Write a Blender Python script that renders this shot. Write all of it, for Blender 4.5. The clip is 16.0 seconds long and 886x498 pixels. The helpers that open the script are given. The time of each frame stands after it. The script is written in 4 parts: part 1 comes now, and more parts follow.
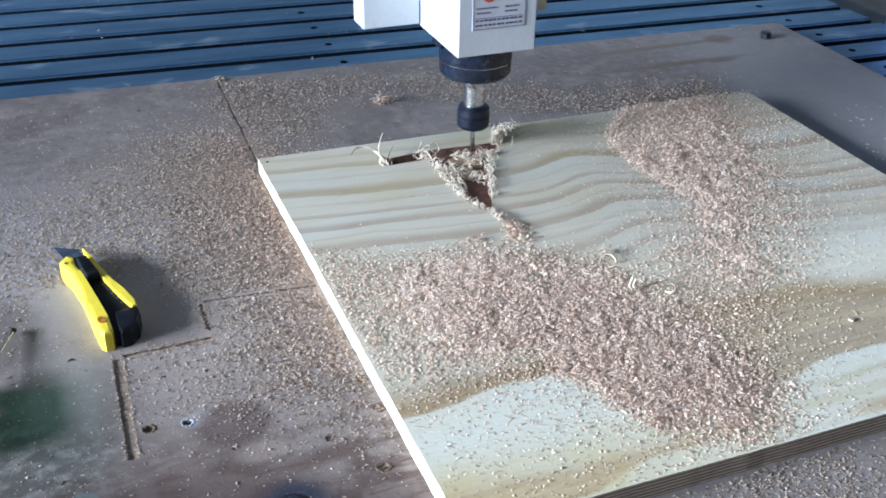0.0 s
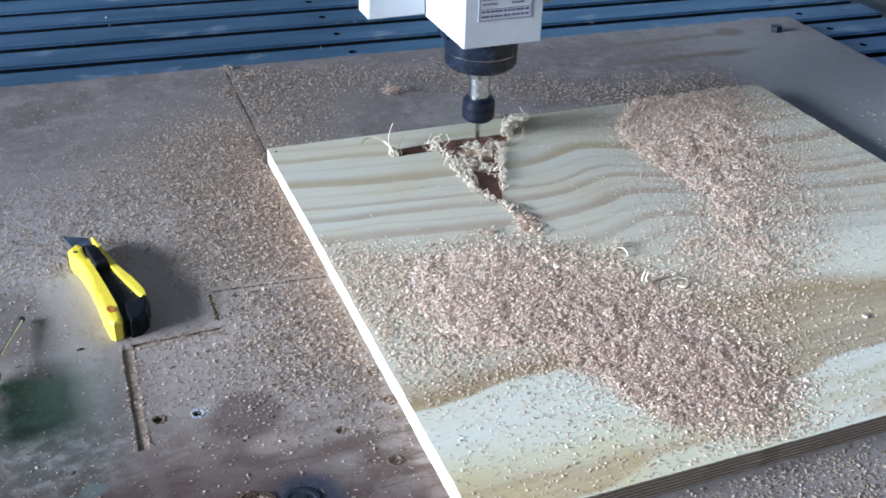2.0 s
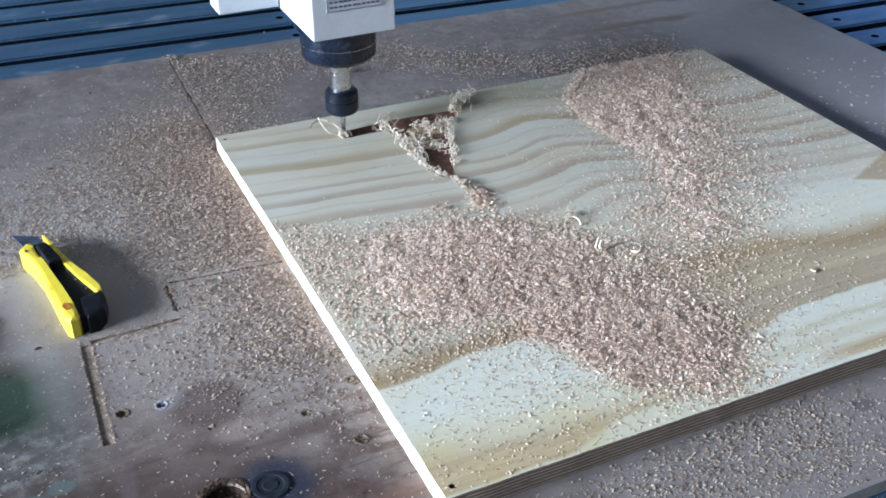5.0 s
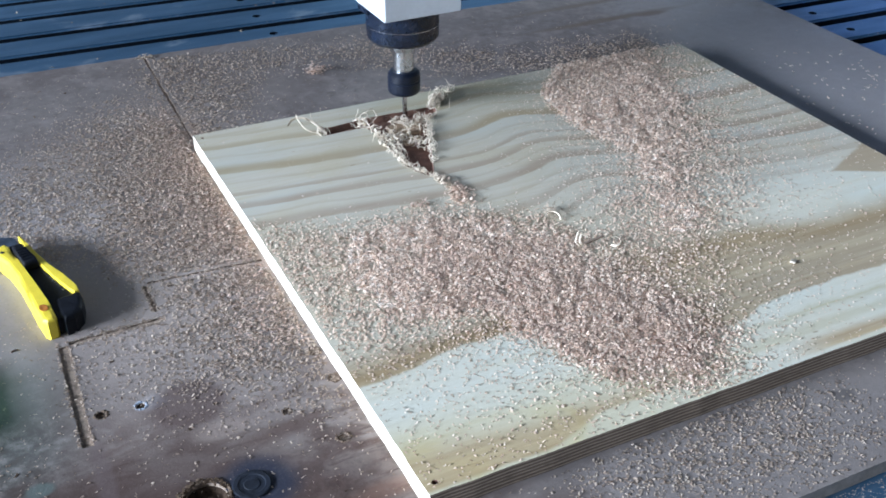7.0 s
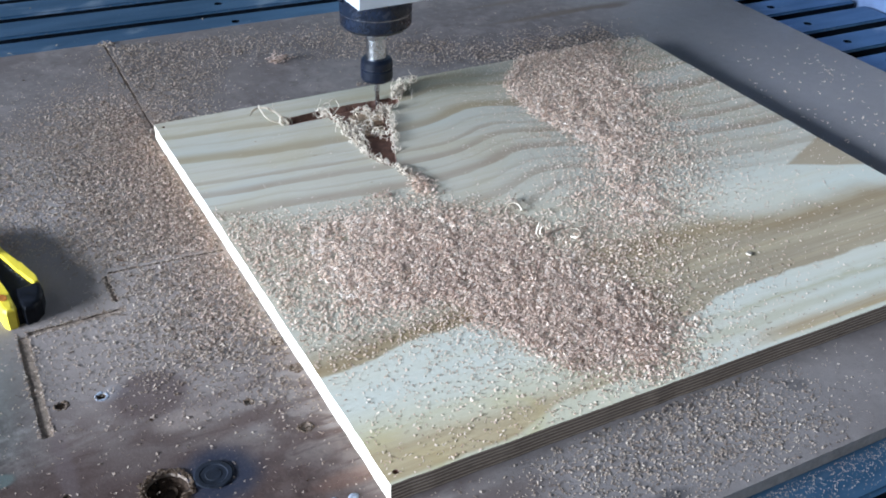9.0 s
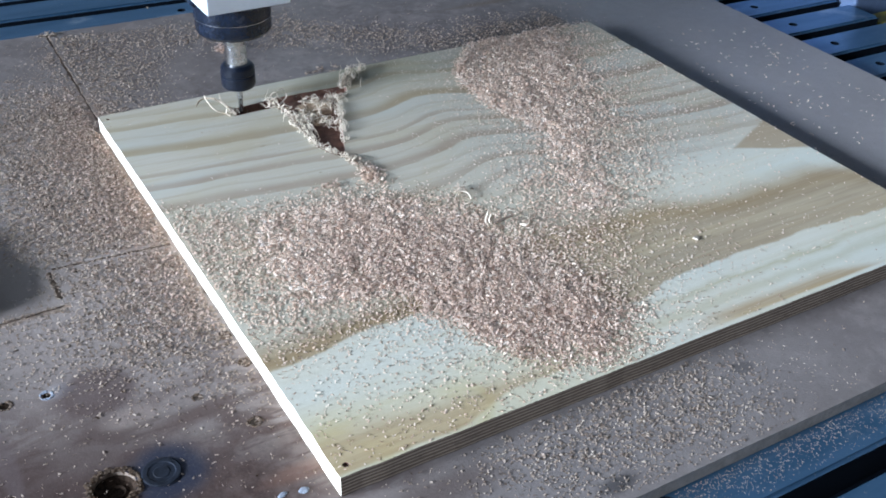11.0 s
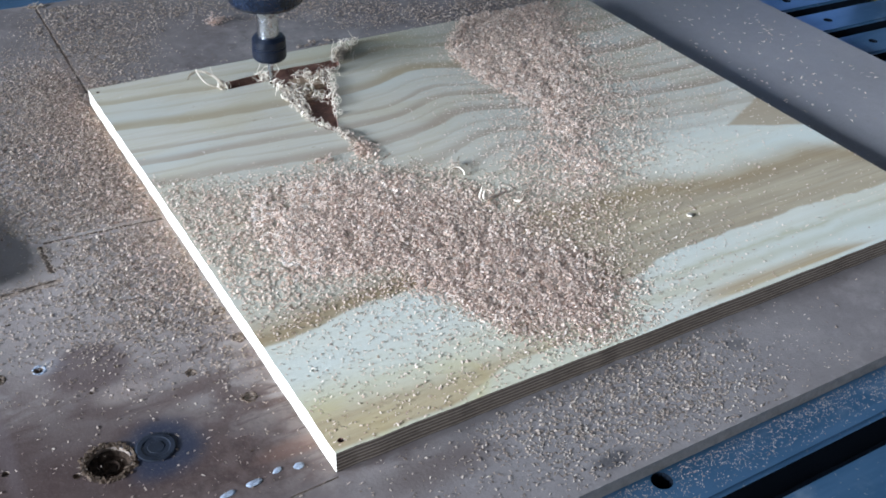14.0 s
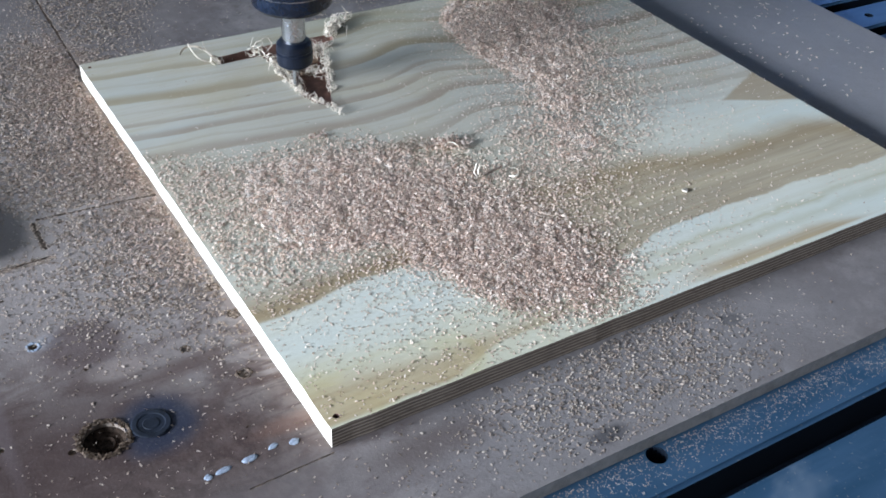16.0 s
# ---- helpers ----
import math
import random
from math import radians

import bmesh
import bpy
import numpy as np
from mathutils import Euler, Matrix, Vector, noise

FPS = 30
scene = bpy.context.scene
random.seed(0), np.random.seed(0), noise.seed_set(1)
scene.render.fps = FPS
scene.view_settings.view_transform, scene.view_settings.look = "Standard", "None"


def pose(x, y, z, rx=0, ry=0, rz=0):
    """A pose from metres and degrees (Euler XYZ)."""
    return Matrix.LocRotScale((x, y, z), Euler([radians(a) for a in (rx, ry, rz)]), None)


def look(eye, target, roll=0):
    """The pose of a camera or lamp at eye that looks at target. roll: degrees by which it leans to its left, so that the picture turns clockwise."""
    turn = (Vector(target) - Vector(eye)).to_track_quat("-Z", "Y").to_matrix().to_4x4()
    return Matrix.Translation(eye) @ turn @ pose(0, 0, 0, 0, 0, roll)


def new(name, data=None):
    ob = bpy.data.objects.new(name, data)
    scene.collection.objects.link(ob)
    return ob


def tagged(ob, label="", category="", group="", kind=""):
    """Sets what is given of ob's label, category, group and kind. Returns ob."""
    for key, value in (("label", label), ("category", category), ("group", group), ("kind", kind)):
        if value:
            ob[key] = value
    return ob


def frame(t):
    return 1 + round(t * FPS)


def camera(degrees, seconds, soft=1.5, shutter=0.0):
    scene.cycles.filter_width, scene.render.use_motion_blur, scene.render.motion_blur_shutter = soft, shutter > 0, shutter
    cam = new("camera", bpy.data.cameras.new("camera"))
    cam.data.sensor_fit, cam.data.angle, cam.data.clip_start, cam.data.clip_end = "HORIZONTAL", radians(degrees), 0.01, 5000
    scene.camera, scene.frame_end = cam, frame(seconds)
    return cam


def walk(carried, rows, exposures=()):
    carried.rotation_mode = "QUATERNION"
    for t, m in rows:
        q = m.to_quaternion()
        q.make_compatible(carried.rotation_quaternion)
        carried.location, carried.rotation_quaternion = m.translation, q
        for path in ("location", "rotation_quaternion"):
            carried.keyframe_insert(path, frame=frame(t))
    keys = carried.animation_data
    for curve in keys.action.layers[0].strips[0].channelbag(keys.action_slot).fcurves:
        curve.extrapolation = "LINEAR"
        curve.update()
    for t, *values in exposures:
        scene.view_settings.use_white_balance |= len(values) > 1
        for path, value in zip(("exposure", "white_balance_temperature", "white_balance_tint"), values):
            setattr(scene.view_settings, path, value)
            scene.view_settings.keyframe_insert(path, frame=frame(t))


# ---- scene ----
cam = camera(46.1, 16.0, soft=1.75, shutter=0.5)
PATH = [
    (0, (-0.205, -0.457, 0.529), (0.444, 1.142, -0.482), 1.1),
    (0.5, (-0.21, -0.452, 0.527), (0.449, 1.14, -0.489), 1.6),
    (1, (-0.211, -0.451, 0.523), (0.444, 1.141, -0.495), 1.8),
    (1.5, (-0.214, -0.446, 0.525), (0.436, 1.142, -0.503), 1.8),
    (2, (-0.212, -0.448, 0.526), (0.433, 1.143, -0.499), 1.6),
    (2.5, (-0.217, -0.448, 0.527), (0.42, 1.146, -0.498), 1.7),
    (3, (-0.217, -0.451, 0.529), (0.413, 1.149, -0.493), 1.8),
    (3.5, (-0.215, -0.453, 0.528), (0.405, 1.152, -0.492), 1.2),
    (4, (-0.207, -0.454, 0.529), (0.428, 1.145, -0.49), 0.9),
    (4.5, (-0.214, -0.456, 0.522), (0.467, 1.115, -0.512), -0.1),
    (4.7, (-0.213, -0.454, 0.528), (0.484, 1.095, -0.529), -0.1),
    (7, (-0.211, -0.453, 0.524), (0.534, 1.07, -0.537), -0.2),
    (7.5, (-0.212, -0.453, 0.526), (0.533, 1.071, -0.535), 0.0),
    (8, (-0.213, -0.452, 0.525), (0.524, 1.069, -0.544), -0.4),
    (8.5, (-0.221, -0.455, 0.522), (0.58, 1.018, -0.568), 0.7),
    (9, (-0.212, -0.457, 0.53), (0.591, 1.022, -0.55), 1.3),
    (9.5, (-0.214, -0.453, 0.543), (0.617, 1.018, -0.527), 1.1),
    (10, (-0.2, -0.46, 0.536), (0.654, 0.995, -0.538), 1.3),
    (12.5, (-0.206, -0.454, 0.532), (0.66, 0.946, -0.604), 2.2),
    (13, (-0.202, -0.454, 0.534), (0.675, 0.941, -0.598), 2.3),
    (13.5, (-0.21, -0.451, 0.533), (0.678, 0.936, -0.603), 2.6),
    (14, (-0.206, -0.453, 0.532), (0.666, 0.938, -0.61), 2.5),
    (14.5, (-0.208, -0.45, 0.531), (0.658, 0.93, -0.628), 2.7),
    (15, (-0.205, -0.452, 0.528), (0.674, 0.919, -0.633), 2.6),
    (15.5, (-0.204, -0.453, 0.528), (0.666, 0.913, -0.644), 2.5),
    (16, (-0.206, -0.451, 0.53), (0.664, 0.91, -0.648), 2.7),
]
walk(cam, [(t, look(eye, target, roll)) for t, eye, target, roll in PATH], exposures=((0, 0.10), (2, 0.05), (3, -0.05), (4, -0.01), (7, -0.05), (9, -0.08), (14.5, -0.10), (16, -0.16)))

# ---- world, windows' light ----
world = bpy.data.worlds.new("sky")
scene.world = world
world.use_nodes = True
wn = world.node_tree
sky = wn.nodes.new("ShaderNodeTexSky")
sky.sky_type = "NISHITA"
sky.sun_disc = False
sky.sun_elevation, sky.sun_rotation = radians(35), radians(200)
wn.links.new(sky.outputs[0], wn.nodes["Background"].inputs[0])
wn.nodes["Background"].inputs[1].default_value = 0.03


def window_light(name, m, w, h, watts, color):
    d = bpy.data.lights.new(name, "AREA")
    d.shape, d.size, d.size_y, d.energy, d.color = "RECTANGLE", w, h, watts, color
    ob = new(name, d)
    ob.matrix_world = m
    return ob


window_light("window_light", look((-8.45, 0.2, 2.35), (0.2, 0.3, 0.1)), 4.8, 1.7, 4000, (0.678, 0.804, 1.0))
window_light("doorway_light", look((2.6, 4.4, 1.5), (0.9, 0.5, 0.3)), 2.4, 2.0, 7, (0.42, 0.70, 1.0))


# ---- materials ----
def mat(name, rough=0.6, metal=0.0, spec=0.5):
    m = bpy.data.materials.new(name)
    m.use_nodes = True
    b = m.node_tree.nodes["Principled BSDF"]
    b.inputs["Roughness"].default_value = rough
    b.inputs["Metallic"].default_value = metal
    b.inputs["Specular IOR Level"].default_value = spec
    return m, m.node_tree, b


def node(nt, kind, **inputs):
    n = nt.nodes.new(kind)
    for k, v in inputs.items():
        n.inputs[k.replace("_", " ")].default_value = v
    return n


def math_node(nt, op, a, b=None, c=None, clamp=False):
    n = nt.nodes.new("ShaderNodeMath")
    n.operation, n.use_clamp = op, clamp
    for i, v in enumerate((a, b, c)):
        if v is None:
            continue
        if isinstance(v, (int, float)):
            n.inputs[i].default_value = v
        else:
            nt.links.new(v, n.inputs[i])
    return n.outputs[0]


def step(nt, value, lo, hi):
    n = nt.nodes.new("ShaderNodeMapRange")
    n.interpolation_type = "SMOOTHSTEP"
    n.inputs["From Min"].default_value, n.inputs["From Max"].default_value = lo, hi
    nt.links.new(value, n.inputs["Value"])
    return n.outputs[0]


def mix(nt, fac, a, b):
    n = nt.nodes.new("ShaderNodeMix")
    n.data_type = "RGBA"
    for i, v in ((0, fac), (6, a), (7, b)):
        if isinstance(v, (int, float)):
            n.inputs[i].default_value = v
        elif isinstance(v, tuple):
            n.inputs[i].default_value = (*v, 1)
        else:
            nt.links.new(v, n.inputs[i])
    return n.outputs[2]


def coords(nt, scale=(1, 1, 1)):
    tc = nt.nodes.new("ShaderNodeTexCoord")
    mp = nt.nodes.new("ShaderNodeMapping")
    mp.inputs["Scale"].default_value = scale
    nt.links.new(tc.outputs["Object"], mp.inputs["Vector"])
    return mp.outputs[0]


def noise_tex(nt, vec, scale, detail=4.0, rough=0.55, distort=0.0):
    n = node(nt, "ShaderNodeTexNoise", Scale=scale, Detail=detail, Roughness=rough, Distortion=distort)
    nt.links.new(vec, n.inputs["Vector"])
    return n.outputs[0]


def bump(nt, b, height, strength, dist):
    n = node(nt, "ShaderNodeBump", Strength=strength, Distance=dist)
    nt.links.new(height, n.inputs["Height"])
    nt.links.new(n.outputs[0], b.inputs["Normal"])


def plain(name, color, rough=0.5, metal=0.0, vary=0.15, scale=40.0, grain=0.2, spec=0.5):
    """A surface of one colour with light mottling, gloss variation and fine relief."""
    m, nt, b = mat(name, rough, metal, spec)
    v = coords(nt)
    n1, n2 = noise_tex(nt, v, scale), noise_tex(nt, v, scale * 9, 3)
    f = math_node(nt, "ADD", math_node(nt, "MULTIPLY", n1, 0.6), math_node(nt, "MULTIPLY", n2, 0.4))
    dark = tuple(c * (1 - vary) for c in color)
    light = tuple(min(1, c * (1 + vary)) for c in color)
    nt.links.new(mix(nt, step(nt, f, 0.35, 0.65), dark, light), b.inputs["Base Color"])
    r = math_node(nt, "ADD", math_node(nt, "MULTIPLY", n1, 0.25), rough - 0.12, clamp=True)
    nt.links.new(r, b.inputs["Roughness"])
    bump(nt, b, n2, grain, 0.0006)
    return m


def ply_face():
    """Pale pine veneer with late-wood bands along x and brown flames, in metres of the sheet."""
    m, nt, b = mat("pine_veneer", 0.66, 0, 0.3)
    v = coords(nt)
    s = nt.nodes.new("ShaderNodeSeparateXYZ")
    nt.links.new(v, s.inputs[0])
    x, y = s.outputs[0], s.outputs[1]

    def add(*terms):
        total = terms[0]
        for q in terms[1:]:
            total = math_node(nt, "ADD", total, q)
        return total

    def mul(a, c):
        return math_node(nt, "MULTIPLY", a, c)

    def less(a, c):
        return math_node(nt, "SUBTRACT", a, c)

    def bell(value, at, wide):
        q = mul(less(value, at), 1 / wide)
        return math_node(nt, "POWER", 2.718, mul(mul(q, q), -1.0))

    slow = noise_tex(nt, coords(nt, (1, 1.6, 1)), 7.0, 3, 0.5, 0.4)
    sway = mul(less(slow, 0.5), 0.020)
    edge = noise_tex(nt, coords(nt, (14, 60, 1)), 1.0, 4, 0.6)
    ragged = mul(less(edge, 0.5), 0.008)
    # the grain falls to the right, rises over a swelling and falls again
    yy = add(y, sway, ragged, mul(math_node(nt, "MINIMUM", x, 0.20), 0.13), mul(bell(x, 0.335, 0.045), -0.021), mul(step(nt, x, 0.36, 0.62), 0.045))
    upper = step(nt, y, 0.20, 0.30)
    streak = noise_tex(nt, coords(nt, (5, 220, 1)), 1.0, 3, 0.6)
    fine = noise_tex(nt, coords(nt, (60, 900, 1)), 1.0, 2, 0.6)
    broad = noise_tex(nt, coords(nt, (3, 9, 1)), 1.0, 2)
    blotch = noise_tex(nt, coords(nt, (6, 12, 1)), 1.0, 5, 0.65, 0.8)
    vary = add(0.28, mul(noise_tex(nt, coords(nt, (7, 30, 1)), 1.0, 3, 0.6), 1.35))
    bands = mul(0.0, 1.0)
    for at, wide, depth in ((0.600, 0.010, 0.35), (0.573, 0.010, 0.62), (0.545, 0.005, 0.22), (0.511, 0.018, 0.82), (0.482, 0.005, 0.20), (0.457, 0.007, 0.55), (0.434, 0.011, 0.66), (0.413, 0.004, 0.25), (0.392, 0.015, 0.70), (0.362, 0.006, 0.30), (0.337, 0.013, 0.55), (0.305, 0.009, 0.45), (0.275, 0.010, 0.5)):
        one = mul(step(nt, yy, at - wide * 0.60, at - wide * 0.35), less(1.0, step(nt, yy, at, at + wide * 1.1)))
        bands = math_node(nt, "MAXIMUM", bands, mul(one, depth))
    bands = math_node(nt, "MULTIPLY", mul(bands, vary), upper, clamp=True)
    base = mix(nt, step(nt, streak, 0.3, 0.7), (0.51, 0.463, 0.340), (0.57, 0.533, 0.420))
    base = mix(nt, step(nt, broad, 0.42, 0.68), base, (0.512, 0.527, 0.447))
    warm = noise_tex(nt, coords(nt, (2.2, 16, 1)), 1.7, 3, 0.6, 0.4)
    base = mix(nt, mul(step(nt, warm, 0.50, 0.68), 0.5), base, (0.51, 0.445, 0.275))
    # wood tone plus light falloff put into the colour: front lightened, back dimmed
    front_lit_tone = mix(nt, 0.28, base, (0.72, 0.73, 0.66))
    back_dim_tone = mix(nt, 0.40, base, (0.415, 0.372, 0.322))
    col = mix(nt, upper, front_lit_tone, back_dim_tone)
    # olive shade behind the cut, put into the veneer's colour
    cut_shade = mul(step(nt, x, 0.14, 0.30), mul(less(1.0, step(nt, x, 0.36, 0.46)), step(nt, add(y, mul(blotch, 0.12)), 0.53, 0.66)))
    col = mix(nt, mul(cut_shade, 0.55), col, (0.29, 0.265, 0.155))
    col = mix(nt, mul(mul(step(nt, blotch, 0.46, 0.68), upper), 0.40), col, (0.43, 0.355, 0.215))
    ochre = mix(nt, step(nt, y, 0.46, 0.50), (0.300, 0.222, 0.158), (0.330, 0.258, 0.155))
    col = mix(nt, bands, col, ochre)
    wobble = mul(less(blotch, 0.5), 0.04)
    # yellowed veneer towards the near corner
    near = mul(less(1.0, step(nt, add(y, mul(broad, 0.10)), 0.07, 0.145)), less(1.0, step(nt, x, 0.10, 0.32)))
    col = mix(nt, mul(near, add(0.30, mul(step(nt, blotch, 0.40, 0.62), 0.5))), col, (0.50, 0.42, 0.185))
    # veneer warmed by rubbed-in dust where the drift lies
    rubbed = mul(mul(step(nt, add(y, mul(wobble, 1.5)), 0.11, 0.17), less(1.0, step(nt, add(y, mul(x, 0.35), wobble), 0.32, 0.42))), less(1.0, step(nt, x, 0.36, 0.52)))
    col = mix(nt, mul(rubbed, 0.55), col, (0.455, 0.385, 0.275))
    # the wide brown flame: high on the left, dipping under the heap, broad on the right
    wob = mul(less(noise_tex(nt, coords(nt, (24, 14, 1)), 1.0, 4, 0.6), 0.5), 0.016)
    lower = add(0.122, mul(step(nt, x, 0.0, 0.10), 0.013), mul(step(nt, x, 0.13, 0.27), -0.074), mul(step(nt, x, 0.29, 0.37), 0.014), mul(step(nt, x, 0.50, 0.62), -0.007), wob)
    top = add(0.146, mul(step(nt, x, 0.10, 0.30), 0.030), mul(step(nt, x, 0.39, 0.50), -0.026), mul(step(nt, x, 0.60, 0.66), -0.014), mul(wob, 1.3))
    over, under = less(y, lower), less(top, y)
    right_half = step(nt, x, 0.20, 0.40)
    flame = mul(step(nt, over, -0.001, 0.003), step(nt, under, -0.030, 0.004))
    rim = add(mul(mul(bell(under, 0.010, 0.014), right_half), 0.7), mul(bell(over, 0.010, 0.010), less(1.0, right_half)))
    flame = math_node(nt, "MULTIPLY", flame, add(0.52, mul(streak, 0.6)), clamp=True)
    rings = noise_tex(nt, coords(nt, (4, 75, 1)), 1.0, 4, 0.65, 0.3)
    brown = mix(nt, step(nt, rings, 0.38, 0.62), (0.295, 0.212, 0.122), (0.395, 0.300, 0.178))
    col = mix(nt, mul(flame, 0.95), col, brown)
    col = mix(nt, math_node(nt, "MULTIPLY", mul(flame, rim), 0.75, clamp=True), col, (0.270, 0.175, 0.072))
    # thin olive streaks between the flame and the front edge
    lane = mul(mul(bell(add(y, ragged, wob), 0.049, 0.004), step(nt, x, 0.27, 0.36)), step(nt, streak, 0.2, 0.6))
    lane = add(lane, mul(mul(bell(add(y, ragged, wob), 0.031, 0.006), step(nt, x, 0.25, 0.33)), 0.6))
    col = mix(nt, math_node(nt, "MULTIPLY", lane, 0.55, clamp=True), col, (0.37, 0.325, 0.165))
    # the flame along the front edge, in two pieces
    lo = add(mul(step(nt, x, 0.09, 0.16), 0.018), mul(wob, 0.4))
    hi = add(0.046, mul(step(nt, x, 0.0, 0.12), -0.012), mul(wob, 0.8))
    front = mul(mul(step(nt, less(y, lo), 0.0, 0.005), step(nt, less(hi, y), -0.012, 0.020)), less(1.0, step(nt, x, 0.19, 0.27)))
    hi = add(0.020, mul(step(nt, x, 0.47, 0.57), -0.018), mul(wob, 0.5))
    last = mul(mul(step(nt, less(y, 0.003), 0.0, 0.003), step(nt, less(hi, y), -0.004, 0.008)), step(nt, x, 0.30, 0.38))
    front = math_node(nt, "MULTIPLY", math_node(nt, "MAXIMUM", front, last), add(0.45, mul(streak, 0.8)), clamp=True)
    col = mix(nt, mul(front, 0.85), col, mix(nt, step(nt, rings, 0.4, 0.6), (0.335, 0.215, 0.095), (0.46, 0.335, 0.175)))
    # a brown fleck by the right edge
    px = less(x, 0.565)
    tri = less(mul(px, 0.46), math_node(nt, "ABSOLUTE", add(y, -0.231, mul(px, 0.03))))
    col = mix(nt, mul(step(nt, add(tri, mul(wob, 0.5)), 0.0, 0.006), add(0.5, mul(streak, 0.5))), col, (0.33, 0.235, 0.135))
    col = mix(nt, mul(step(nt, fine, 0.55, 0.75), 0.25), col, (0.41, 0.325, 0.21))
    # small dark pin knots and pitch flecks
    pin = nt.nodes.new("ShaderNodeTexVoronoi")
    pin.inputs["Scale"].default_value = 1.0
    nt.links.new(coords(nt, (16, 42, 1)), pin.inputs["Vector"])
    col = mix(nt, mul(less(1.0, step(nt, pin.outputs["Distance"], 0.030, 0.060)), 0.5), col, (0.20, 0.13, 0.07))
    nt.links.new(col, b.inputs["Base Color"])
    bump(nt, b, add(fine, streak), 0.2, 0.0005)
    return m


def edge_ply(name, warm):
    """Layered ply edge: light and dark plies in z, rough sawn."""
    m, nt, b = mat(name, 0.75, 0, 0.2)
    v = coords(nt)
    s = nt.nodes.new("ShaderNodeSeparateXYZ")
    nt.links.new(v, s.inputs[0])
    n = noise_tex(nt, coords(nt, (30, 30, 200)), 1.0, 4, 0.6)
    z = math_node(nt, "ADD", s.outputs[2], math_node(nt, "MULTIPLY", math_node(nt, "SUBTRACT", n, 0.5), 0.0017))
    ply = math_node(nt, "PINGPONG", math_node(nt, "MULTIPLY", z, 1 / 0.00155), 1.0)
    light, dark = warm
    col = mix(nt, step(nt, ply, 0.35, 0.75), dark, light)
    col = mix(nt, math_node(nt, "MULTIPLY", step(nt, noise_tex(nt, coords(nt, (90, 90, 700)), 1.0, 3), 0.5, 0.7), 0.5), col, tuple(c * 0.45 for c in dark))
    nt.links.new(col, b.inputs["Base Color"])
    bump(nt, b, n, 0.5, 0.001)
    return m


def spoilboard_face():
    """Brown hardboard, greyed by dust, with rubbed, wet and reddish stains, painted-in shadow and sheen."""
    m, nt, b = mat("spoilboard_face", 0.55, 0, 0.24)
    v = coords(nt)
    s = nt.nodes.new("ShaderNodeSeparateXYZ")
    nt.links.new(v, s.inputs[0])
    x, y = s.outputs[0], s.outputs[1]
    big = noise_tex(nt, v, 5.0, 5, 0.6, 0.3)
    mid = noise_tex(nt, v, 22.0, 5, 0.65, 0.5)
    fine = noise_tex(nt, v, 420.0, 3, 0.6)
    mott = noise_tex(nt, v, 75.0, 6, 0.7, 0.25)
    col = mix(nt, step(nt, big, 0.36, 0.64), (0.128, 0.105, 0.098), (0.180, 0.156, 0.144))
    col = mix(nt, math_node(nt, "MULTIPLY", step(nt, mid, 0.46, 0.66), 0.5), col, (0.275, 0.238, 0.218))
    red = math_node(nt, "MULTIPLY", math_node(nt, "SUBTRACT", 1.0, step(nt, y, 0.12, 0.27)), math_node(nt, "SUBTRACT", 1.0, step(nt, x, 0.02, 0.12)))
    red = math_node(nt, "MULTIPLY", red, step(nt, x, -0.25, -0.17))
    patch = noise_tex(nt, coords(nt, (9, 22, 1)), 1.3, 4, 0.6, 0.7)
    patchy = step(nt, patch, 0.42, 0.58)
    col = mix(nt, math_node(nt, "MULTIPLY", red, 0.9), col, mix(nt, patchy, (0.092, 0.053, 0.042), (0.235, 0.190, 0.166)))
    cool = math_node(nt, "MULTIPLY", math_node(nt, "SUBTRACT", 1.0, step(nt, x, -0.24, -0.18)), math_node(nt, "SUBTRACT", 1.0, step(nt, y, 0.18, 0.30)))
    col = mix(nt, math_node(nt, "MULTIPLY", cool, 0.8), col, mix(nt, step(nt, mott, 0.42, 0.62), (0.052, 0.056, 0.050), (0.128, 0.130, 0.119)))
    col = mix(nt, math_node(nt, "MULTIPLY", step(nt, mott, 0.50, 0.68), 0.42), col, (0.27, 0.244, 0.229))
    col = mix(nt, math_node(nt, "MULTIPLY", math_node(nt, "SUBTRACT", 1.0, step(nt, mott, 0.32, 0.48)), 0.55), col, (0.085, 0.068, 0.060))
    diag = nt.nodes.new("ShaderNodeMapping")
    diag.inputs["Rotation"].default_value, diag.inputs["Scale"].default_value = (0, 0, radians(-28)), (14, 110, 1)
    nt.links.new(v, diag.inputs["Vector"])
    rub = noise_tex(nt, diag.outputs[0], 1.0, 4, 0.6)
    col = mix(nt, math_node(nt, "MULTIPLY", step(nt, rub, 0.54, 0.68), math_node(nt, "MULTIPLY", red, 0.95)), col, (0.062, 0.038, 0.031))

    ragged = math_node(nt, "ADD", y, math_node(nt, "MULTIPLY", math_node(nt, "SUBTRACT", patch, 0.5), 0.16))
    ragged = math_node(nt, "ADD", ragged, math_node(nt, "MULTIPLY", x, 0.25))
    deep = math_node(nt, "MULTIPLY", math_node(nt, "SUBTRACT", 1.0, step(nt, ragged, 0.045, 0.125)), math_node(nt, "SUBTRACT", 1.0, step(nt, x, -0.05, 0.03)))
    col = mix(nt, math_node(nt, "MULTIPLY", deep, 0.88), col, mix(nt, step(nt, mott, 0.4, 0.6), (0.052, 0.031, 0.026), (0.092, 0.060, 0.050)))

    def spot(cx, cy, rx, ry, soft, color, amount):
        nonlocal col
        dx = math_node(nt, "DIVIDE", math_node(nt, "SUBTRACT", x, cx), rx)
